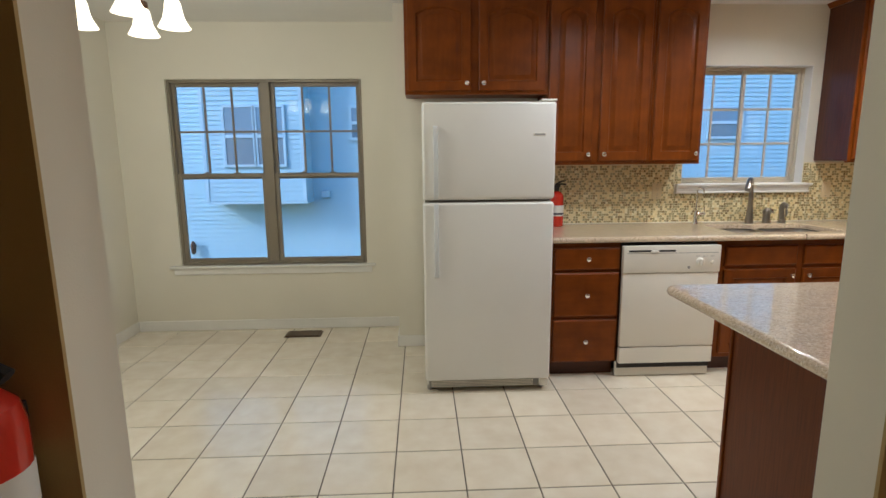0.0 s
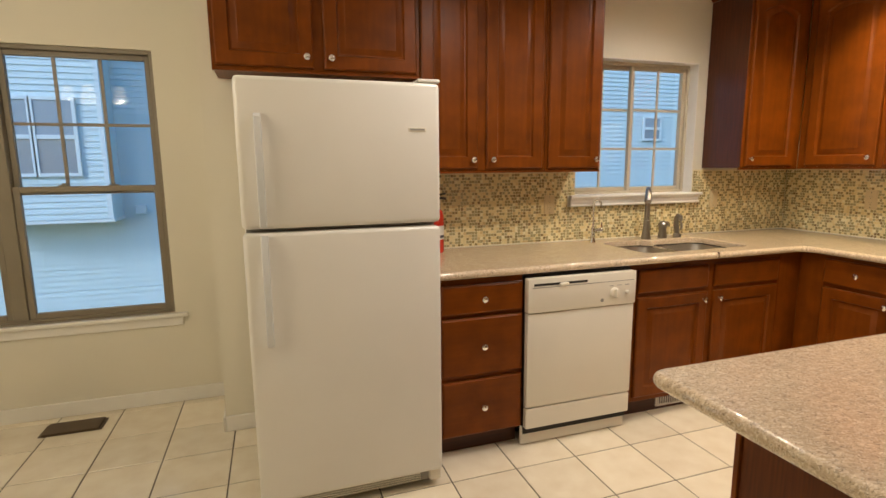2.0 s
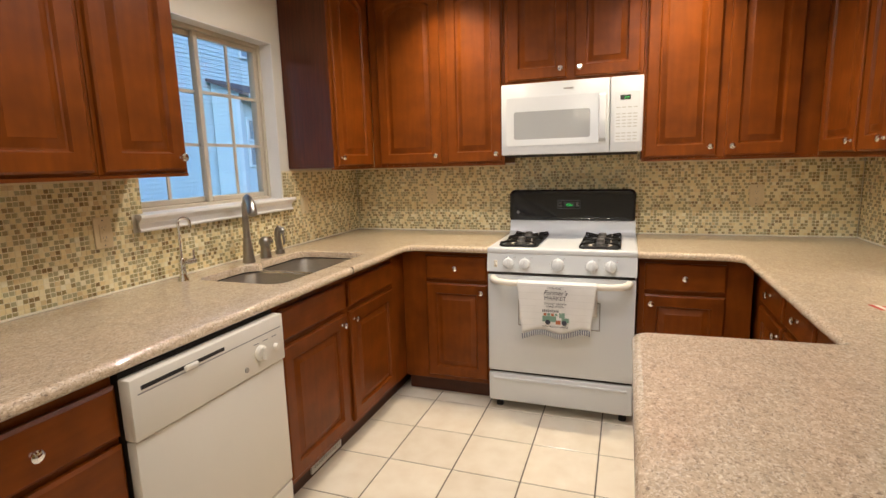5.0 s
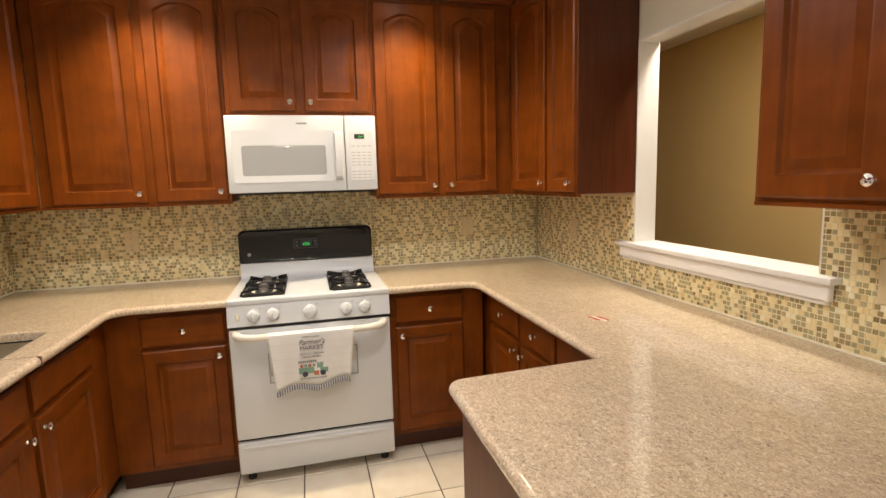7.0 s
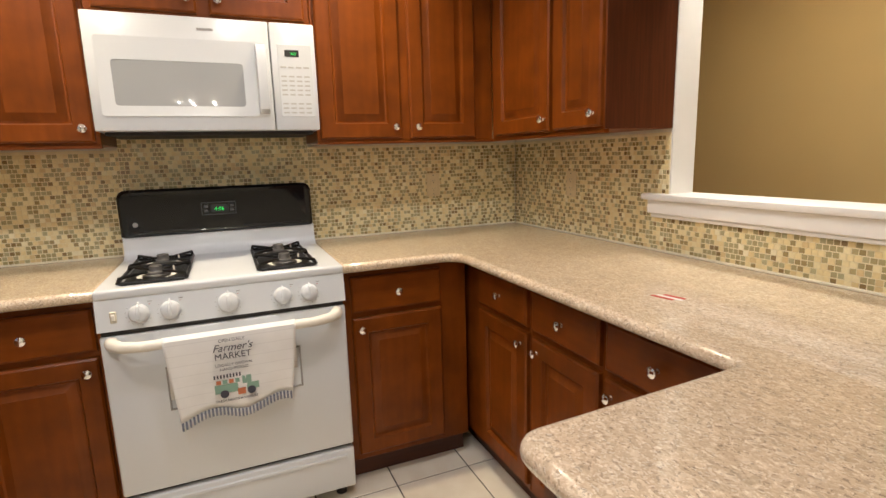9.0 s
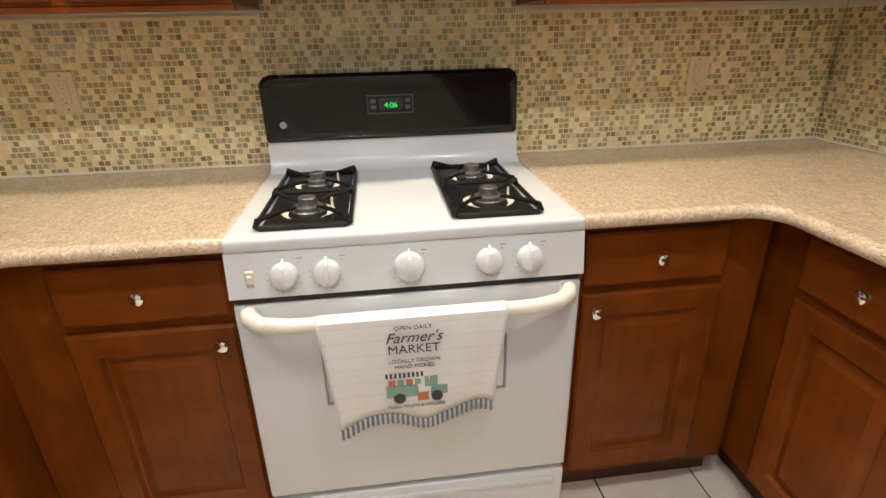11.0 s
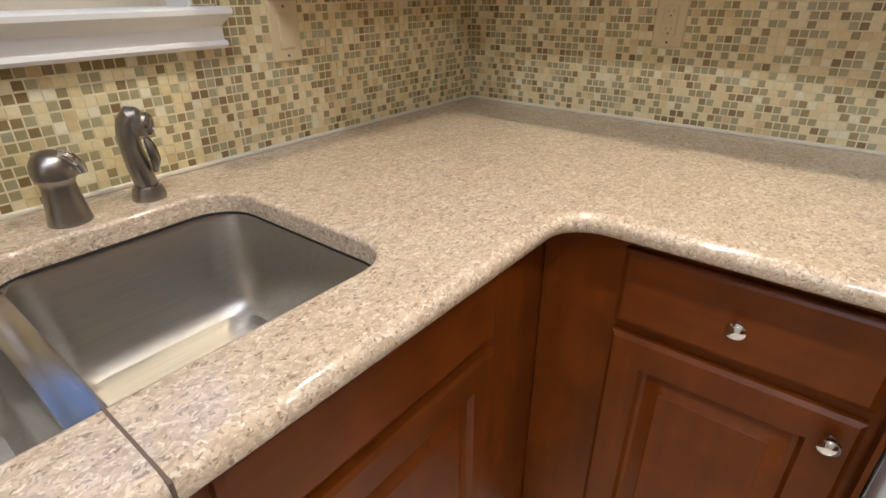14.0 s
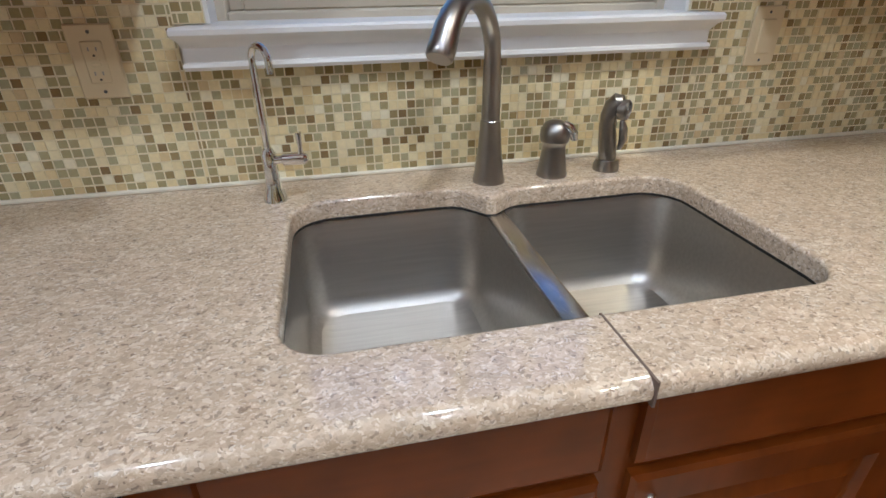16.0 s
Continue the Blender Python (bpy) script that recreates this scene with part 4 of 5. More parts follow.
for x in (0.320, 0.420):
    for z in (1.092, 1.110):
        part("button", boxmesh(x - 0.008, x + 0.008, -0.0985, -0.094, z - 0.006, z + 0.006, 0.001), BEZEL, bg)
part("maker_mark", lathe(bmesh.new(), [(0.010, 0), (0.010, 0.001), (0.0001, 0.0012)], pose(0.058, -0.0965, 1.052, 90)), GREYP, bg, "small round grey emblem")
part("lower_slot", boxmesh(0.06, 0.30, -0.0985, -0.094, 1.018, 1.024, 0.001), DARK, bg)
part("lower_slot", boxmesh(0.46, 0.70, -0.0985, -0.094, 1.018, 1.024, 0.001), DARK, bg)


def lettering(text, size, mat, parent, m, name="lettering", depth=0.0004, label="", lean=0.0):
    cu = bpy.data.curves.new(name, "FONT")
    cu.body, cu.size, cu.align_x, cu.extrude = text, size, "CENTER", depth
    cu.shear = lean
    tmp = bpy.data.objects.new(name, cu)
    scene.collection.objects.link(tmp)
    bpy.context.view_layer.update()
    me = bpy.data.meshes.new_from_object(tmp.evaluated_get(bpy.context.evaluated_depsgraph_get()))
    bpy.data.objects.remove(tmp)
    me.materials.clear()
    me.materials.append(mat)
    ob = new(name, me)
    ob.parent, ob.matrix_basis = parent, m
    return tagged(ob, label)


lettering("4:06", 0.022, GREEN, bg, pose(0.371, -0.0985, 1.091, 90), "digits", label="glowing green clock digits")


# burners and grates
def burner(parent, x, y):
    b = part("burner", lathe(bmesh.new(), [(0.038, 0.0), (0.038, 0.006), (0.034, 0.009), (0.033, 0.016), (0.022, 0.018), (0.0205, 0.021), (0.0205, 0.034), (0.018, 0.0365), (0.0001, 0.0365)], pose(x, y, 0.9185), 28), ALU, parent, "worn grey aluminium burner head")
    for side in (0, 180):
        # the enamel shows on either side of the burner as a crescent
        arcs = [[Vector((r(a) * math.cos(a + radians(side)), r(a) * math.sin(a + radians(side)), 0.9206)) for a in (radians(-60 + 8 * k) for k in range(16))] for r in (lambda a: 0.060, lambda a: 0.0595 - 0.016 * math.cos(1.5 * a))]
        part("burner_well", loft(bmesh.new(), [[p + Vector((x, y, 0)) for p in c] for c in arcs], closed=False), CREAM, b, "cream enamel edge of the burner well")
    part("igniter", lathe(bmesh.new(), [(0.0035, 0), (0.003, 0.026), (0.0001, 0.027)], pose(x + 0.052, y + 0.02, 0.9185), 8), CREAM, b)


for x0 in (0.058, 0.474):
    w, y0, y1 = 0.204, RF + 0.012, -0.165
    pan = part("burner_pan", boxmesh(x0 + 0.013, x0 + w - 0.013, y0 + 0.004, y1 - 0.004, 0.9165, 0.920, 0.0015), IRON, top, "black enamel pan under the grate")
    g = part("grate", ring_frame(bmesh.new(), x0 + 0.002, x0 + w - 0.002, 0, 0.001, 0, 0.001, 0.0004, 0), IRON, rg, "black cast iron double burner grate")
    bm = bmesh.new()
    z = 0.9245
    cx = x0 + w / 2
    ym = (y0 + y1) / 2
    tube(bm, [(x0 + 0.012, y0 + 0.004, z), (x0 + 0.004, y0 + 0.014, z), (x0 + 0.004, y1 - 0.014, z), (x0 + 0.012, y1 - 0.004, z), (x0 + w - 0.012, y1 - 0.004, z), (x0 + w - 0.004, y1 - 0.014, z), (x0 + w - 0.004, y0 + 0.014, z), (x0 + w - 0.012, y0 + 0.004, z), (x0 + 0.012, y0 + 0.004, z)], 0.0055, 8)
    for yy in (ym - 0.007, ym + 0.007):
        tube(bm, [(x0 + 0.004, yy, z), (x0 + 0.02, yy, z + 0.011), (x0 + w - 0.02, yy, z + 0.011), (x0 + w - 0.004, yy, z)], 0.0045, 8)
    for by in ((y0 + ym) / 2, (ym + y1) / 2):
        for sx in (-1, 1):
            for sy in (-1, 1):
                ex, ey = cx + sx * (w / 2 - 0.006), by + sy * (abs(y1 - y0) / 4 - 0.006)
                tube(bm, [(ex, ey, z), (ex - sx * 0.004, ey - sy * 0.004, z + 0.015), (cx + sx * 0.055, by + sy * 0.055, z + 0.015), (cx + sx * 0.024, by + sy * 0.024, z + 0.013)], [0.0055, 0.0055, 0.005, 0.004], 8)
        burner(top, cx, by)
    g.data = mesh_of("grate", bm, IRON)

# ---- towel ----
tw = thing("dish_towel", pose(XB - 0.02, 3.828, 0, 0, 0, -90), "white cotton towel printed with a farm truck, on the oven handle", "towel")
TX0, TX1, TT, TB = 0.176, 0.574, 0.760, 0.462
TY = RF - 0.099


def towel_y(x, z):
    f = (TT - z) / (TT - TB)
    return TY + (0.006 * math.sin(26 * (x - TX0) - 1.2) * f + 0.002 * math.sin(61 * x)) * f + 0.012 * f


def towel_low(x):
    return TB + 0.011 * math.sin((x - TX0) * 26 - 1.2) + 0.055 * (x - TX0) - 0.004


bm = bmesh.new()
cols, rings = 40, []
for i in range(cols + 1):
    x = TX0 + (TX1 - TX0) * i / cols
    lo = towel_low(x) + 0.030
    sk = 0.026 * (1 - 2 * i / cols)
    col = [Vector((x, RF - 0.036, lo + 0.06)), Vector((x, RF - 0.044, 0.70)), Vector((x, RF - 0.058, 0.752)), Vector((x, RF - 0.079, 0.7615)), Vector((x, TY + 0.003, 0.750))]
    for k in range(1, 13):
        z = 0.745 + (lo - 0.745) * k / 12
        col.append(Vector((x + sk * k / 12, towel_y(x, z) - 0.001 * (i % 2), z)))
    rings.append(col)
loft(bm, rings, closed=False)
cl = part("cloth", bm, CLOTH, tw)
sol = cl.modifiers.new("thickness", "SOLIDIFY")
sol.thickness = 0.003
bm = bmesh.new()
rings = []
for i in range(cols + 1):
    x = TX0 + (TX1 - TX0) * i / cols
    sk = 0.026 * (1 - 2 * i / cols)
    lo = towel_low(x) + 0.030
    rings.append([Vector((x + sk, towel_y(x, z) + 0.001, z)) for z in (lo + 0.001, lo - 0.012, lo - 0.028)])
loft(bm, rings, closed=False)
fringe = part("hem", bm, CLOTH, tw)
fringe.modifiers.new("thickness", "SOLIDIFY").thickness = 0.003
for i in range(31):
    x = TX0 + 0.004 + (TX1 - TX0 - 0.012) * i / 30
    lo = towel_low(x) + 0.030
    sk = 0.026 * (1 - 2 * (x - TX0) / (TX1 - TX0))
    y = towel_y(x, lo) - 0.0025
    part("stripe", rbox(bmesh.new(), x + sk - 0.003, x + sk + 0.003, y - 0.001, y + 0.001, lo - 0.027, lo), SLATE, fringe, smooth=False)
MX = 0.372
TPL = TY - 0.0035


def printed(x0, x1, z0, z1, mat, name="print"):
    part(name, boxmesh(x0, x1, TPL - 0.0005 + 0.012 * (TT - z0) / 0.3, TPL + 0.012 * (TT - z0) / 0.3 + 0.0005, z0, z1), mat, cl, smooth=False)


lettering("OPEN DAILY", 0.014, INK, cl, pose(MX, TPL - 0.001, 0.727, 90))
lettering("Farmer's", 0.034, INK, cl, pose(MX, TPL + 0.0005, 0.696, 90, 0, 0), lean=0.35)
lettering("MARKET", 0.029, INK, cl, pose(MX, TPL + 0.001, 0.669, 90))
lettering("LOCALLY GROWN", 0.013, INK, cl, pose(MX, TPL + 0.002, 0.645, 90))
lettering("HAND PICKED", 0.013, INK, cl, pose(MX, TPL + 0.003, 0.630, 90))
lettering("FRESH FRUITS & VEGGIES", 0.0115, INK, cl, pose(MX, TPL + 0.007, 0.523, 90))
printed(MX - 0.064, MX + 0.020, 0.552, 0.582, MINT, "truck_bed")
printed(MX + 0.020, MX + 0.070, 0.552, 0.575, MINT, "truck_bonnet")
printed(MX + 0.020, MX + 0.048, 0.575, 0.602, MINT, "truck_cab")
for k in range(4):
    printed(MX - 0.058 + 0.019 * k, MX - 0.044 + 0.019 * k, 0.584, 0.597, ORANGE if k % 2 == 0 else MINT, "crate")
for k in range(9):
    printed(MX - 0.064 + 0.0095 * k, MX - 0.059 + 0.0095 * k, 0.604, 0.616, INK, "awning_stripe")
for x in (-0.036, 0.046):
    part("wheel", lathe(bmesh.new(), [(0.013, 0), (0.013, 0.001), (0.0001, 0.0011)], pose(MX + x, TPL + 0.0055, 0.550, 90), 16), INK, cl)
part("basket", boxmesh(MX + 0.004, MX + 0.028, TPL + 0.0045, TPL + 0.0055, 0.541, 0.562), ORANGE, cl, smooth=False)

# ---- microwave ----
mw = thing("microwave", pose(XB, 3.812, 1.402, 0, 0, -90), "white over-range microwave with a grey window", "microwave")
MW, MH, MF = 0.750, 0.388, -0.382
part("body", boxmesh(0.002, MW - 0.002, MF + 0.045, -0.004, 0.0, MH, 0.002), APPL, mw)
md = part("door", boxmesh(0, 0.584, MF, MF + 0.044, 0.0, MH, 0.006, 2), APPL, mw)
bm = bmesh.new()
a, b2 = [(0.030, 0.050), (0.566, 0.050), (0.566, 0.312), (0.030, 0.312)], [(0.072, 0.085), (0.486, 0.085), (0.486, 0.236), (0.072, 0.236)]
loft(bm, [[Vector((x, MF - 0.0005, z)) for x, z in fillet(a, [0.01] * 4, 4)], [Vector((x, MF - 0.004, z)) for x, z in fillet(a, [0.01] * 4, 4)], [Vector((x + (0.278 - x) * 0.01, MF - 0.004, z + (0.18 - z) * 0.02)) for x, z in fillet(a, [0.01] * 4, 4)], [Vector((x, MF - 0.003, z)) for x, z in fillet(b2, [0.012] * 4, 4)]])
part("window_surround", bm, APPL, md)
part("window", loft(bmesh.new(), [[Vector((p.x, MF - 0.0022, p.y)) for p in fillet(b2, [0.012] * 4, 4)], [Vector((p.x, MF - 0.0005, p.y)) for p in fillet(b2, [0.012] * 4, 4)]], True, True), MWGLASS, md, "grey reflective window")
part("handle", loft(bmesh.new(), [[Vector((0.530, y0, z)), Vector((0.534, y1, z)), Vector((0.566, y1, z)), Vector((0.570, y0, z))] for z, y0, y1 in ((0.060, MF, MF - 0.003), (0.075, MF, MF - 0.032), (0.12, MF - 0.018, MF - 0.042), (0.24, MF - 0.018, MF - 0.042), (0.295, MF, MF - 0.032), (0.308, MF, MF - 0.003))], True, True), APPL, md)
part("maker_mark", boxmesh(0.345, 0.397, MF - 0.0012, MF + 0.001, 0.343, 0.351), GREYP, md, "small grey nameplate", smooth=False)
mp = part("control_panel", boxmesh(0.587, MW, MF, MF + 0.044, 0.0, MH, 0.006, 2), APPL, mw)
part("keypad", boxmesh(0.610, 0.735, MF - 0.0015, MF + 0.001, 0.050, 0.312, 0.001), APPL, mp)
FAINT = material("faint_grey_print", (0.47, 0.46, 0.43), 0.6)
part("display", boxmesh(0.636, 0.688, MF - 0.0022, MF, 0.268, 0.292), DARK, mp, smooth=False)
lettering("3:57", 0.013, GREEN, mp, pose(0.668, MF - 0.0028, 0.274, 90), "digits", label="small green clock digits")
for r in range(11):
    for c in range(4):
        if r in (3, 9):
            continue
        part("key_print", boxmesh(0.618 + 0.028 * c, 0.618 + 0.028 * c + 0.020, MF - 0.0022, MF, 0.062 + 0.0165 * r, 0.062 + 0.0165 * r + 0.0055), FAINT, mp, smooth=False)
part("underside", boxmesh(0.02, MW - 0.02, MF + 0.05, -0.02, -0.012, 0.001), DARK, mw, "dark grease filter underside", smooth=False)


# ---- chandelier ----
ch = thing("chandelier", pose(-0.54, 3.6, 0.07), "bronze chandelier with five lit frosted bell shades", "chandelier")
part("stem", tube(bmesh.new(), [(0, 0, 2.02), (0, 0, 2.36)], 0.009, 10), BRONZE, ch)
part("canopy", lathe(bmesh.new(), [(0.06, 2.3699), (0.058, 2.36), (0.03, 2.345), (0.012, 2.33)]), BRONZE, ch)
part("hub", lathe(bmesh.new(), [(0.0001, 1.985), (0.012, 1.99), (0.022, 2.01), (0.040, 2.04), (0.028, 2.075), (0.018, 2.10), (0.03, 2.13), (0.012, 2.16)]), BRONZE, ch)
for k in range(5):
    a = radians(72 * k + 20)
    c, s = math.cos(a), math.sin(a)
    arm = part("arm", tube(bmesh.new(), [(0.03 * c, 0.03 * s, 2.03), (0.09 * c, 0.09 * s, 2.005), (0.15 * c, 0.15 * s, 2.03), (0.18 * c, 0.18 * s, 2.085), (0.205 * c, 0.205 * s, 2.075), (0.205 * c, 0.205 * s, 2.045)], 0.007, 8), BRONZE, ch)
    part("socket", lathe(bmesh.new(), [(0.012, 2.05), (0.026, 2.04), (0.028, 2.015), (0.024, 2.008)], pose(0.205 * c, 0.205 * s, 0)), BRONZE, arm)
    sh = part("shade", lathe(bmesh.new(), [(0.024, 2.012), (0.032, 2.0), (0.036, 1.97), (0.044, 1.935), (0.060, 1.905), (0.066, 1.895), (0.063, 1.897), (0.057, 1.907), (0.041, 1.937), (0.033, 1.97)], pose(0.205 * c, 0.205 * s, 0), 24), SHADE, arm, "lit frosted glass bell shade")
    sh.visible_shadow = False

# invented housing and diffuser around the added hall lamp
hl = thing("added_hall_light", pose(3.2, 1.66, 2.44), "added unseen long flush hall light with white diffuser", "ceiling light")
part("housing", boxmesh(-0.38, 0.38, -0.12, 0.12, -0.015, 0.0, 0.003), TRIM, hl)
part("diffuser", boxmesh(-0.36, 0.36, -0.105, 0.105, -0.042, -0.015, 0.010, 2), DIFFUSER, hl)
# unseen fixtures; the one at x 1.92 only houses the added fill
for dx, dy, watts, beam, tone in DOWNLIGHTS:
    rd = thing("recessed_downlight", pose(dx, dy, 2.44), "assumed small round recessed ceiling downlight with white trim ring", "ceiling light", "recessed ceiling lights")
    part("trim_ring", lathe(bmesh.new(), [(0.062, 0.0), (0.082, 0.0), (0.084, -0.003), (0.080, -0.006), (0.066, -0.005), (0.062, 0.0)], n=28), TRIM, rd)
    part("lamp_face", lathe(bmesh.new(), [(0.0001, -0.0015), (0.060, -0.0015), (0.061, -0.0005)], n=28), DIFFUSER, rd)


# ---- fire extinguishers ----
def extinguisher(m, label):
    e = thing("fire_extinguisher", m, label, "fire extinguisher")
    part("cylinder", lathe(bmesh.new(), [(0.045, 0.0), (0.050, 0.006), (0.050, 0.20), (0.045, 0.225), (0.026, 0.245), (0.014, 0.25)], n=28), RED, e)
    part("label", lathe(bmesh.new(), [(0.0506, 0.075), (0.0508, 0.076), (0.0508, 0.150), (0.0506, 0.151)], n=28), PAPER, e, "white printed label")
    part("label_band", lathe(bmesh.new(), [(0.0509, 0.085), (0.0511, 0.0855), (0.0511, 0.098), (0.0509, 0.0985)], n=28), INK, e)
    part("valve", lathe(bmesh.new(), [(0.016, 0.25), (0.016, 0.275), (0.022, 0.278), (0.022, 0.288), (0.0001, 0.29)]), DARK, e)
    part("handle", tube(bmesh.new(), [(-0.01, 0, 0.282), (0.03, 0, 0.300), (0.065, 0, 0.296)], [0.008, 0.007, 0.006], 8), DARK, e, "black squeeze handle")
    part("lever", tube(bmesh.new(), [(-0.01, 0, 0.292), (0.03, 0, 0.318), (0.062, 0, 0.324)], [0.007, 0.006, 0.005], 8), DARK, e)
    part("nozzle", tube(bmesh.new(), [(-0.012, 0, 0.275), (-0.035, 0, 0.272), (-0.048, 0, 0.262)], [0.007, 0.008, 0.010], 8), DARK, e)
    return e


extinguisher(pose(1.678, 4.862, CT, 0, 0, -20), "small red fire extinguisher standing on the counter")
e2 = extinguisher(pose(0.222, 1.788, 0.895, 0, 0, 180), "small red fire extinguisher on a wall bracket")
part("bracket", boxmesh(-0.02, 0.02, -0.0575, -0.048, 0.03, 0.21, 0.002), DARK, e2)


# ---- outlets ----
def outlet(m, mat=ALMOND, toggles="sockets", label="almond duplex outlet plate on the backsplash", w=0.072, h=0.118):
    o = thing("outlet", m, label, "outlet")
    part("plate", boxmesh(-w / 2, w / 2, -0.006, 0, -h / 2, h / 2, 0.0025), mat, o)
    if toggles == "sockets":
        f = part("receptacle", boxmesh(-0.0165, 0.0165, -0.0085, -0.004, -0.033, 0.033, 0.0015), mat, o)
        for dz in (-0.019, 0.019):
            for dx in (-0.006, 0.006):
                part("slot", boxmesh(dx - 0.001, dx + 0.001, -0.0092, -0.0080, dz - 0.001, dz + 0.005), GREYP, f, smooth=False)
            part("earth_hole", lathe(bmesh.new(), [(0.002, 0), (0.0018, 0.0006), (0.0001, 0.0007)], pose(0, -0.0085, dz - 0.008, 90), 10), DARK, f)
        for dz in (-0.0035, 0.0035):
            part("test_button", boxmesh(-0.007, 0.007, -0.0097, -0.0080, dz - 0.0024, dz + 0.0024, 0.0006), mat, f)
    elif toggles == "switch":
        part("rocker", boxmesh(-0.017, 0.017, -0.010, -0.004, -0.034, 0.034, 0.002), mat, o)
    else:
        part("jack", lathe(bmesh.new(), [(0.006, 0), (0.005, 0.003), (0.0001, 0.004)], pose(0, -0.006, 0, 90), 12), DARK, o)
    for dz in (-h / 2 + 0.012, h / 2 - 0.012):
        part("screw", lathe(bmesh.new(), [(0.003, 0), (0.0025, 0.001), (0.0001, 0.0012)], pose(0, -0.006, dz, 90), 8), ALU, o)
    return o


OFF = 0.0085
outlet(pose(2.445, YA - OFF, 1.148))
outlet(pose(3.725, YA - OFF, 1.148), toggles="switch", label="almond rocker switch plate on the backsplash")
outlet(pose(XB - OFF, 4.385, 1.154, 0, 0, -90))
outlet(pose(XB - OFF, 2.445, 1.145, 0, 0, -90))
outlet(pose(3.889, YC + OFF, 1.146, 0, 0, 180))
outlet(pose(2.205, YC + OFF, 1.140, 0, 0, 180), toggles="jack", label="almond telephone jack plate on the backsplash", w=0.078, h=0.125)
outlet(pose(2.06, YC + OFF, 1.140, 0, 0, 180), toggles="switch", label="almond switch plate beside the jack plate")
outlet(pose(XL, 4.80, 0.325, 0, 0, 90), TRIM, label="white duplex outlet plate low on the nook wall")

# ---- floor vent ----
fv = thing("floor_vent", pose(-0.395, 5.215, 0), "brown metal floor register in the tiles", "vent")
part("rim", ring_frame(bmesh.new(), 0, 0.29, 0, 0.13, 0.0, 0.006, 0.014, 0.001), BROWNMETAL, fv)
part("pit", boxmesh(0.012, 0.278, 0.012, 0.118, 0.0, 0.002), DARK, fv, smooth=False)
for k in range(17):
    part("slat", boxmesh(0.020 + 0.0152 * k, 0.026 + 0.0152 * k, 0.014, 0.116, 0.001, 0.005), BROWNMETAL, fv, smooth=False)

# ---- scraps on the peninsula ----
sc = thing("paper_scrap", pose(2.884, 2.405, CT, 0, 0, 12), "torn red and white tape scraps on the counter", "scrap")
part("strip", boxmesh(-0.035, 0.022, -0.014, 0.000, 0.0, 0.0008), TAPE, sc, smooth=False)
part("strip", boxmesh(-0.020, 0.040, 0.014, 0.026, 0.0, 0.0008), TAPE, sc, smooth=False)
part("strip", boxmesh(-0.038, 0.034, 0.000, 0.014, 0.0, 0.0006), PAPER, sc, smooth=False)

# ---- outdoors ----
solo("ground", boxmesh(-400, 400, 5.7, 600, -1.6, -1.5), GRASS, "lawn between the houses in dusk light", "ground", "structure", smooth=False)
ho = thing("neighbour_house", pose(0, 12.0, -1.5), "neighbouring house with pale horizontal vinyl siding", "house")
part("wall", boxmesh(-16, 16, 0.03, 6.0, 0, 8.0), SIDING, ho, smooth=False)
bm = bmesh.new()
loft(bm, [[Vector((-16.4, -0.5, 8.0)), Vector((-16.4, 3.0, 10.5)), Vector((-16.4, 6.5, 8.0)), Vector((-16.4, 6.5, 7.85)), Vector((-16.4, -0.5, 7.85))], [Vector((16.4, -0.5, 8.0)), Vector((16.4, 3.0, 10.5)), Vector((16.4, 6.5, 8.0)), Vector((16.4, 6.5, 7.85)), Vector((16.4, -0.5, 7.85))]], True, True)
part("roof", bm, ROOF, ho, smooth=False)


def board_mesh(x0, x1, e=0.09):
    return loft(bmesh.new(), [[Vector((x, 0.0, 0.0)), Vector((x, -0.019, 0.0)), Vector((x, -0.003, e)), Vector((x, 0.0, e))] for x in (x0, x1)], True, True)


BOARD = mesh_of("siding_board", board_mesh(-16, 16), SIDING, False)
for k in range(88):
    ob = new("siding_board", BOARD)
    ob.parent = ho
    ob.location = (0, 0.03, 0.09 * k)
# bay with its windows
bay = part("bay", boxmesh(-3.43, -1.52, -0.60, 0.03, 2.13, 5.4), SIDING, ho, smooth=False)
BBOARD = mesh_of("bay_board", board_mesh(-3.43, -1.52), SIDING, False)
for k in range(36):
    ob = new("siding_board", BBOARD)
    ob.parent = bay
    ob.location = (0, -0.60, 2.14 + 0.09 * k)
for x in (-3.44, -1.58):
    part("corner_board", boxmesh(x, x + 0.07, -0.63, -0.55, 2.13, 5.4), HOUSETRIM, bay, smooth=False)
part("bay_soffit", boxmesh(-3.45, -1.50, -0.62, 0.03, 2.08, 2.13), HOUSETRIM, bay, smooth=False)


def house_window(x0, x1, z0, z1, y):
    w = part("window", ring_frame(bmesh.new(), x0 - 0.05, x1 + 0.05, y - 0.04, y, z0 - 0.05, z1 + 0.05, 0.05, 0), HOUSETRIM, ho, smooth=False)
    part("pane", boxmesh(x0, x1, y - 0.02, y - 0.012, z0, z1), HOUSEGLASS, w, smooth=False)
    part("blind", boxmesh(x0 + 0.01, x1 - 0.01, y - 0.026, y - 0.021, (z0 + z1) / 2, z1), BLIND, w, smooth=False)
    part("rail", boxmesh(x0, x1, y - 0.045, y - 0.027, (z0 + z1) / 2 - 0.03, (z0 + z1) / 2 + 0.03), HOUSETRIM, w, smooth=False)


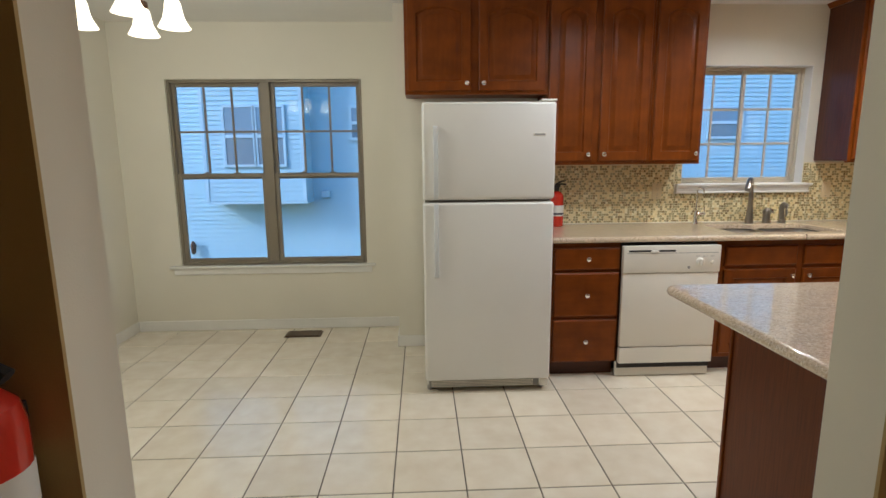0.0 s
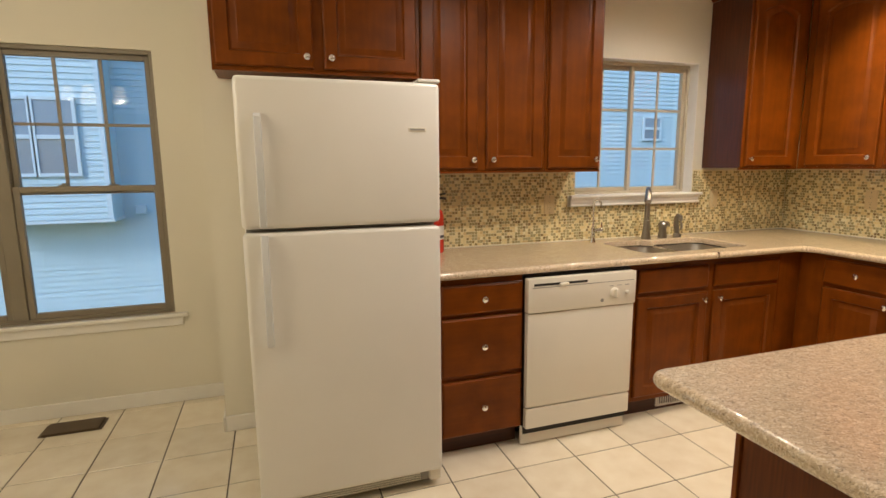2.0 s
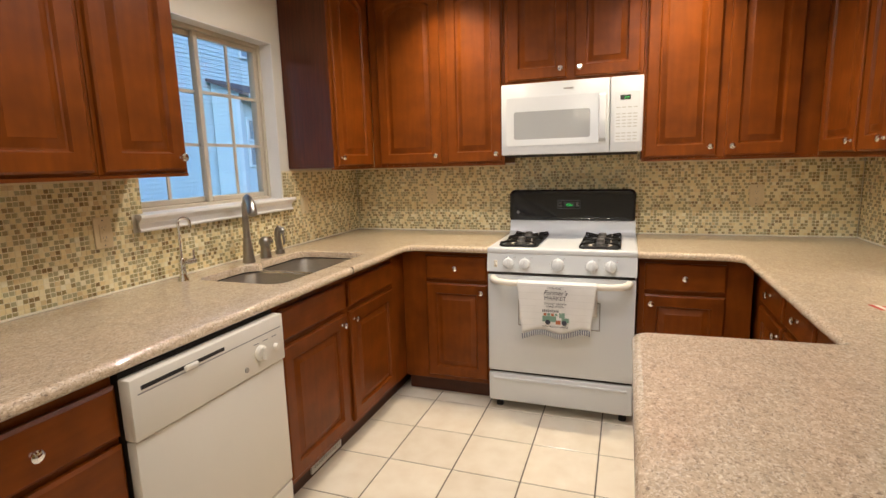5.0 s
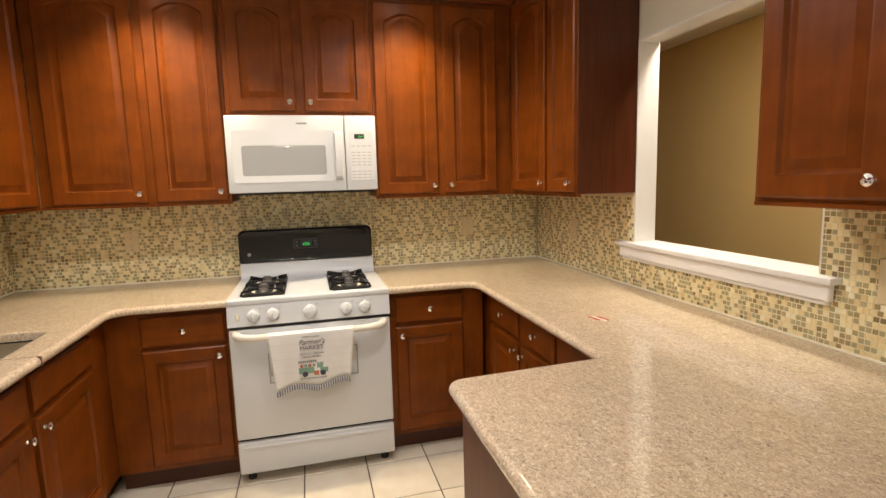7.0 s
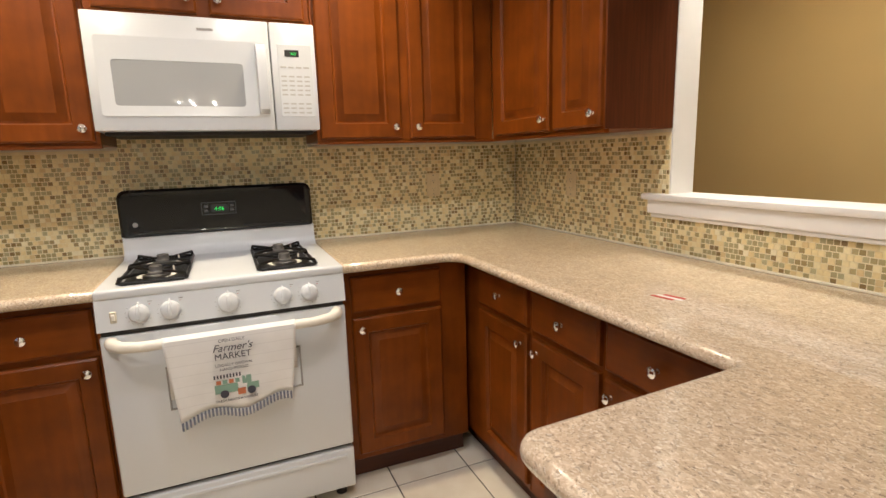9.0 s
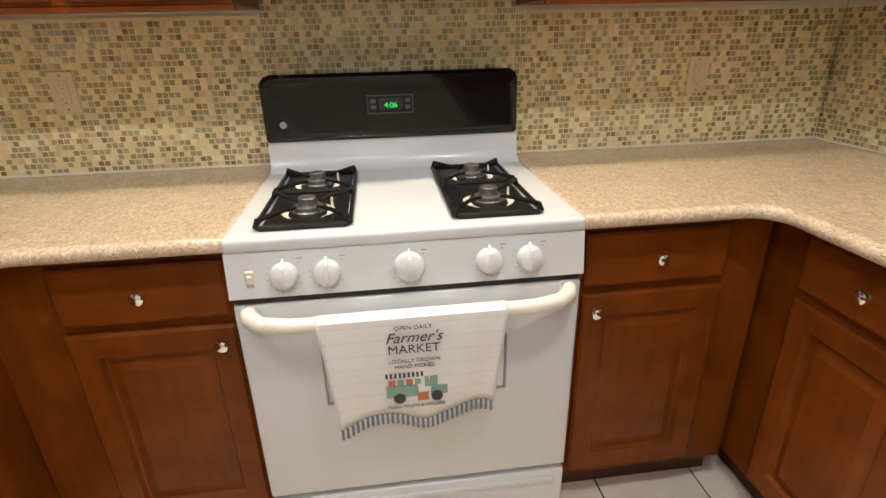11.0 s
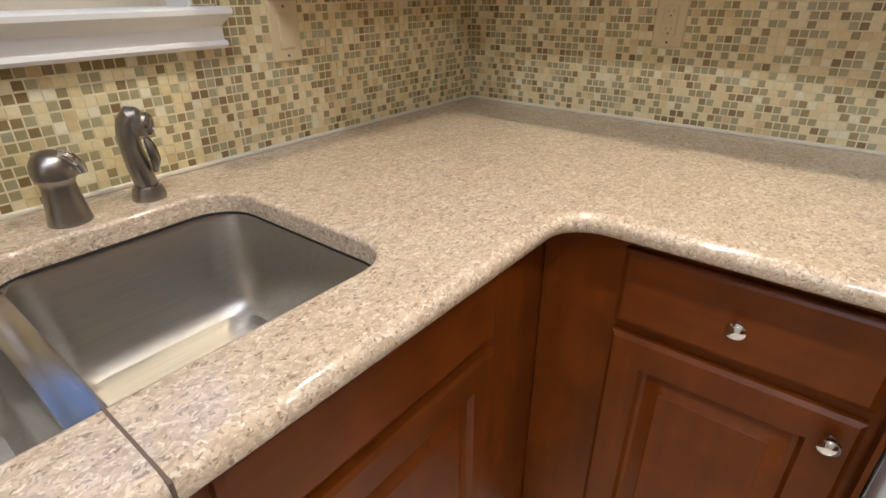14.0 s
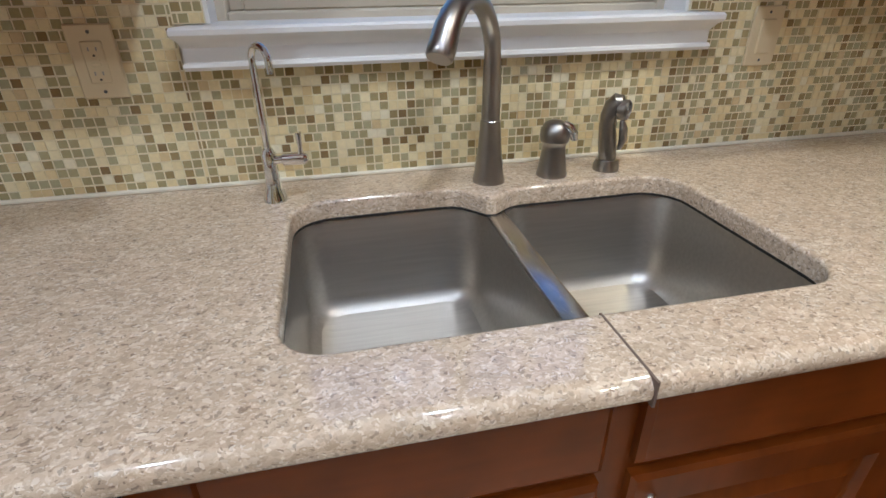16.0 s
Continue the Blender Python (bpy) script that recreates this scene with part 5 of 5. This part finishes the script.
house_window(-2.98, -2.46, 2.84, 3.90, -0.622)
house_window(-2.38, -1.90, 2.84, 3.90, -0.622)
house_window(-0.67, 0.0, 3.36, 3.94, 0.0)
house_window(6.75, 7.4, 3.33, 3.90, 0.0)
house_window(8.5, 9.6, 5.2, 6.4, 0.0)
house_window(8.9, 9.32, 3.48, 3.92, 0.0)
house_window(11.7, 12.5, 5.55, 6.7, 0.0)
part("dryer_vent", boxmesh(-1.33, -1.17, -0.10, 0.02, 2.15, 2.30, 0.01), HOUSETRIM, ho)
part("wall_lantern", lathe(bmesh.new(), [(0.012, 0.27), (0.04, 0.23), (0.065, 0.18), (0.045, 0.02), (0.02, 0.0)], pose(-4.0, -0.10, 1.02), 8), BRONZE, ho, "small dark wall lantern")
wg = thing("house_wing", pose(10.6, 11.24, -1.5), "low projecting wing of the neighbouring house with shaded siding", "house")
part("wall", loft(bmesh.new(), [[Vector((x, 0, 0)), Vector((x, 0.74, 0)), Vector((x, 0.74, 4.80)), Vector((x, 0, 4.54))] for x in (0.03, 6)], True, True), SIDING, wg, smooth=False)
part("roof", loft(bmesh.new(), [[Vector((x, -0.40, 4.40)), Vector((x, 0.735, 4.80)), Vector((x, 0.735, 4.87)), Vector((x, -0.40, 4.47))] for x in (-0.12, 6.3)], True, True), ROOF, wg, smooth=False)
part("fascia", boxmesh(-0.12, 6.3, -0.43, -0.40, 4.33, 4.46), HOUSETRIM, wg, smooth=False)
WBOARD = mesh_of("wing_board", loft(bmesh.new(), [[Vector((0.03, y, 0)), Vector((0.010, y, 0)), Vector((0.026, y, 0.09)), Vector((0.03, y, 0.09))] for y in (0, 0.735)], True, True), SIDING, False)
FBOARD = mesh_of("wing_front_board", loft(bmesh.new(), [[Vector((x, 0, 0)), Vector((x, -0.02, 0)), Vector((x, -0.003, 0.09)), Vector((x, 0, 0.09))] for x in (0.03, 6)], True, True), SIDING, False)
for k in range(49):
    for me in (WBOARD, FBOARD):
        ob = new("siding_board", me)
        ob.parent = wg
        ob.location = (0, 0, 0.09 * k)
part("corner_board", boxmesh(0.0, 0.10, -0.03, 0.07, 0, 4.5), HOUSETRIM, wg, smooth=False)
for z in (2.95, 3.52):
    w = part("window", ring_frame(bmesh.new(), 0.18, 0.74, -0.05, -0.01, z - 0.05, z + 0.47, 0.05, 0), HOUSETRIM, wg, smooth=False)
    part("pane", boxmesh(0.23, 0.69, -0.03, -0.022, z, z + 0.42), HOUSEGLASS, w, smooth=False)


# ---- mosaic backsplash ----
P, Q = 0.0175, 0.0175
rnd = random.Random(7)


def mosaic_pieces(rects):
    """(u, z, width, glass or stone) of each piece in the rectangles (u0, u1, z0, z1)."""
    out = []
    for u0, u1, z0, z1 in rects:
        for r in range(max(1, int((z1 - z0) / P + 1e-6))):
            u = u0 - Q * rnd.choice((0, 0, 0.5))
            glass, run = False, 0
            while u < u1 - 0.006:
                if run <= 0:
                    glass = not glass
                    run = rnd.choice((1, 1, 2, 2, 2, 3, 4) if glass else (1, 1, 1, 2, 2, 3))
                a, b = max(u, u0), min(u + Q, u1)
                if b - a > 0.005:
                    out.append((a, z0 + r * P, b - a, glass))
                u += Q
                run -= 1
    return out


def tile_geometry(u, z, w, y, verts, faces):
    # the glass stands in wider, deeper joints than the stone
    gu, gz = (0.0018, 0.0024) if y > -0.007 else (0.0003, 0.0009)
    a, b, c, d = u + gu / 2, u + w - gu / 2, z + gz / 2, z + P - gz / 2
    k = len(verts)
    e = 0.0006
    verts += [(a, -0.004, c), (b, -0.004, c), (b, -0.004, d), (a, -0.004, d), (a + e, y, c + e), (b - e, y, c + e), (b - e, y, d - e), (a + e, y, d - e)]
    faces += [(k + 4, k + 5, k + 6, k + 7), (k, k + 1, k + 5, k + 4), (k + 1, k + 2, k + 6, k + 5), (k + 2, k + 3, k + 7, k + 6), (k + 3, k, k + 4, k + 7)]


def raw_mesh(name, verts, faces, mat):
    me = bpy.data.meshes.new(name)
    me.from_pydata(verts, [], faces)
    me.materials.append(mat)
    return me


FACE = {True: -0.0067, False: -0.0076}
KIND = {True: MOSAIC, False: STONE}
ONE = {}
for glass in (True, False):
    single = ([], [])
    tile_geometry(0, 0, Q, FACE[glass], *single)
    ONE[glass] = raw_mesh("mosaic_tile", *single, KIND[glass])


def backsplash(name, m, rects, near=None):
    bm = bmesh.new()
    for u0, u1, z0, z1 in rects:
        rbox(bm, u0, u1, -0.0062, -0.0004, z0, z1)
    ob = solo(name, bm, LGROUT, "mosaic tile backsplash of small beige, brown and grey pieces", "backsplash", "structure", m=m, smooth=False)
    rest = {True: ([], []), False: ([], [])}
    singles = 0
    for u, z, w, glass in mosaic_pieces(rects):
        whole = abs(w - Q) < 1e-6
        if near and whole and singles < 300 and near[0] < u < near[1] and near[2] <= z < near[3]:
            t = new("mosaic_tile", ONE[glass])
            t.parent, t.location = ob, (u, 0, z)
            singles += 1
        else:
            tile_geometry(u, z, w, FACE[glass], *rest[glass])
    for glass, nm in ((True, "glass_mosaic"), (False, "stone_mosaic")):
        r = new(nm, raw_mesh(nm, *rest[glass], KIND[glass]))
        r.parent = ob
        tagged(r, kind="stuff")
    return ob


T0, T1 = CT + 0.004, UZ
backsplash("backsplash_sink", pose(0, YA, 0), [(1.50, 2.574, T0, T1), (2.574, 3.586, T0, 1.129), (3.586, 4.3928, T0, T1), (2.574, 2.624, 1.202, T1), (3.541, 3.586, 1.202, T1)], (2.90, 3.36, T0, 1.09))
backsplash("backsplash_range", pose(XB, 4.9628, 0, 0, 0, -90), [(0.0, 1.15, T0, T1), (1.15, 1.90, T0, 1.40), (1.90, 3.002, T0, T1)])
backsplash("backsplash_pass_through", pose(4.3928, YC, 0, 0, 0, 180), [(0.0, 1.064, T0, T1), (1.064, 1.982, T0, 1.042), (1.982, 2.75, T0, T1)])

# ---- floor tiles ----
TP, TQ, TG = 0.3143, 0.3110, 0.0055
TX, TYY = 0.580, 3.840
FT = mesh_of("floor_tile", rbox(bmesh.new(), 0, TP - TG, 0, TQ - TG, -0.008, 0.0, 0.0018), TILE, False)


def floor_tiles():
    for i in range(-9, 14):
        for j in range(-7, 7):
            x0, y0 = TX + i * TP, TYY + j * TQ
            x1, y1 = x0 + TP, y0 + TQ
            if x1 < XL or x0 > XB - 0.58 or y1 < 1.9 or y0 > YN or (x0 > 0.54 and y0 > YA) or (x0 > 1.5 and y0 > 4.45) or (x0 > 2.5 and y1 < 2.5):
                continue
            t = new("floor_tile", FT)
            t.parent, t.location = floor, (x0 + TG / 2, y0 + TG / 2, 0)


floor_tiles()
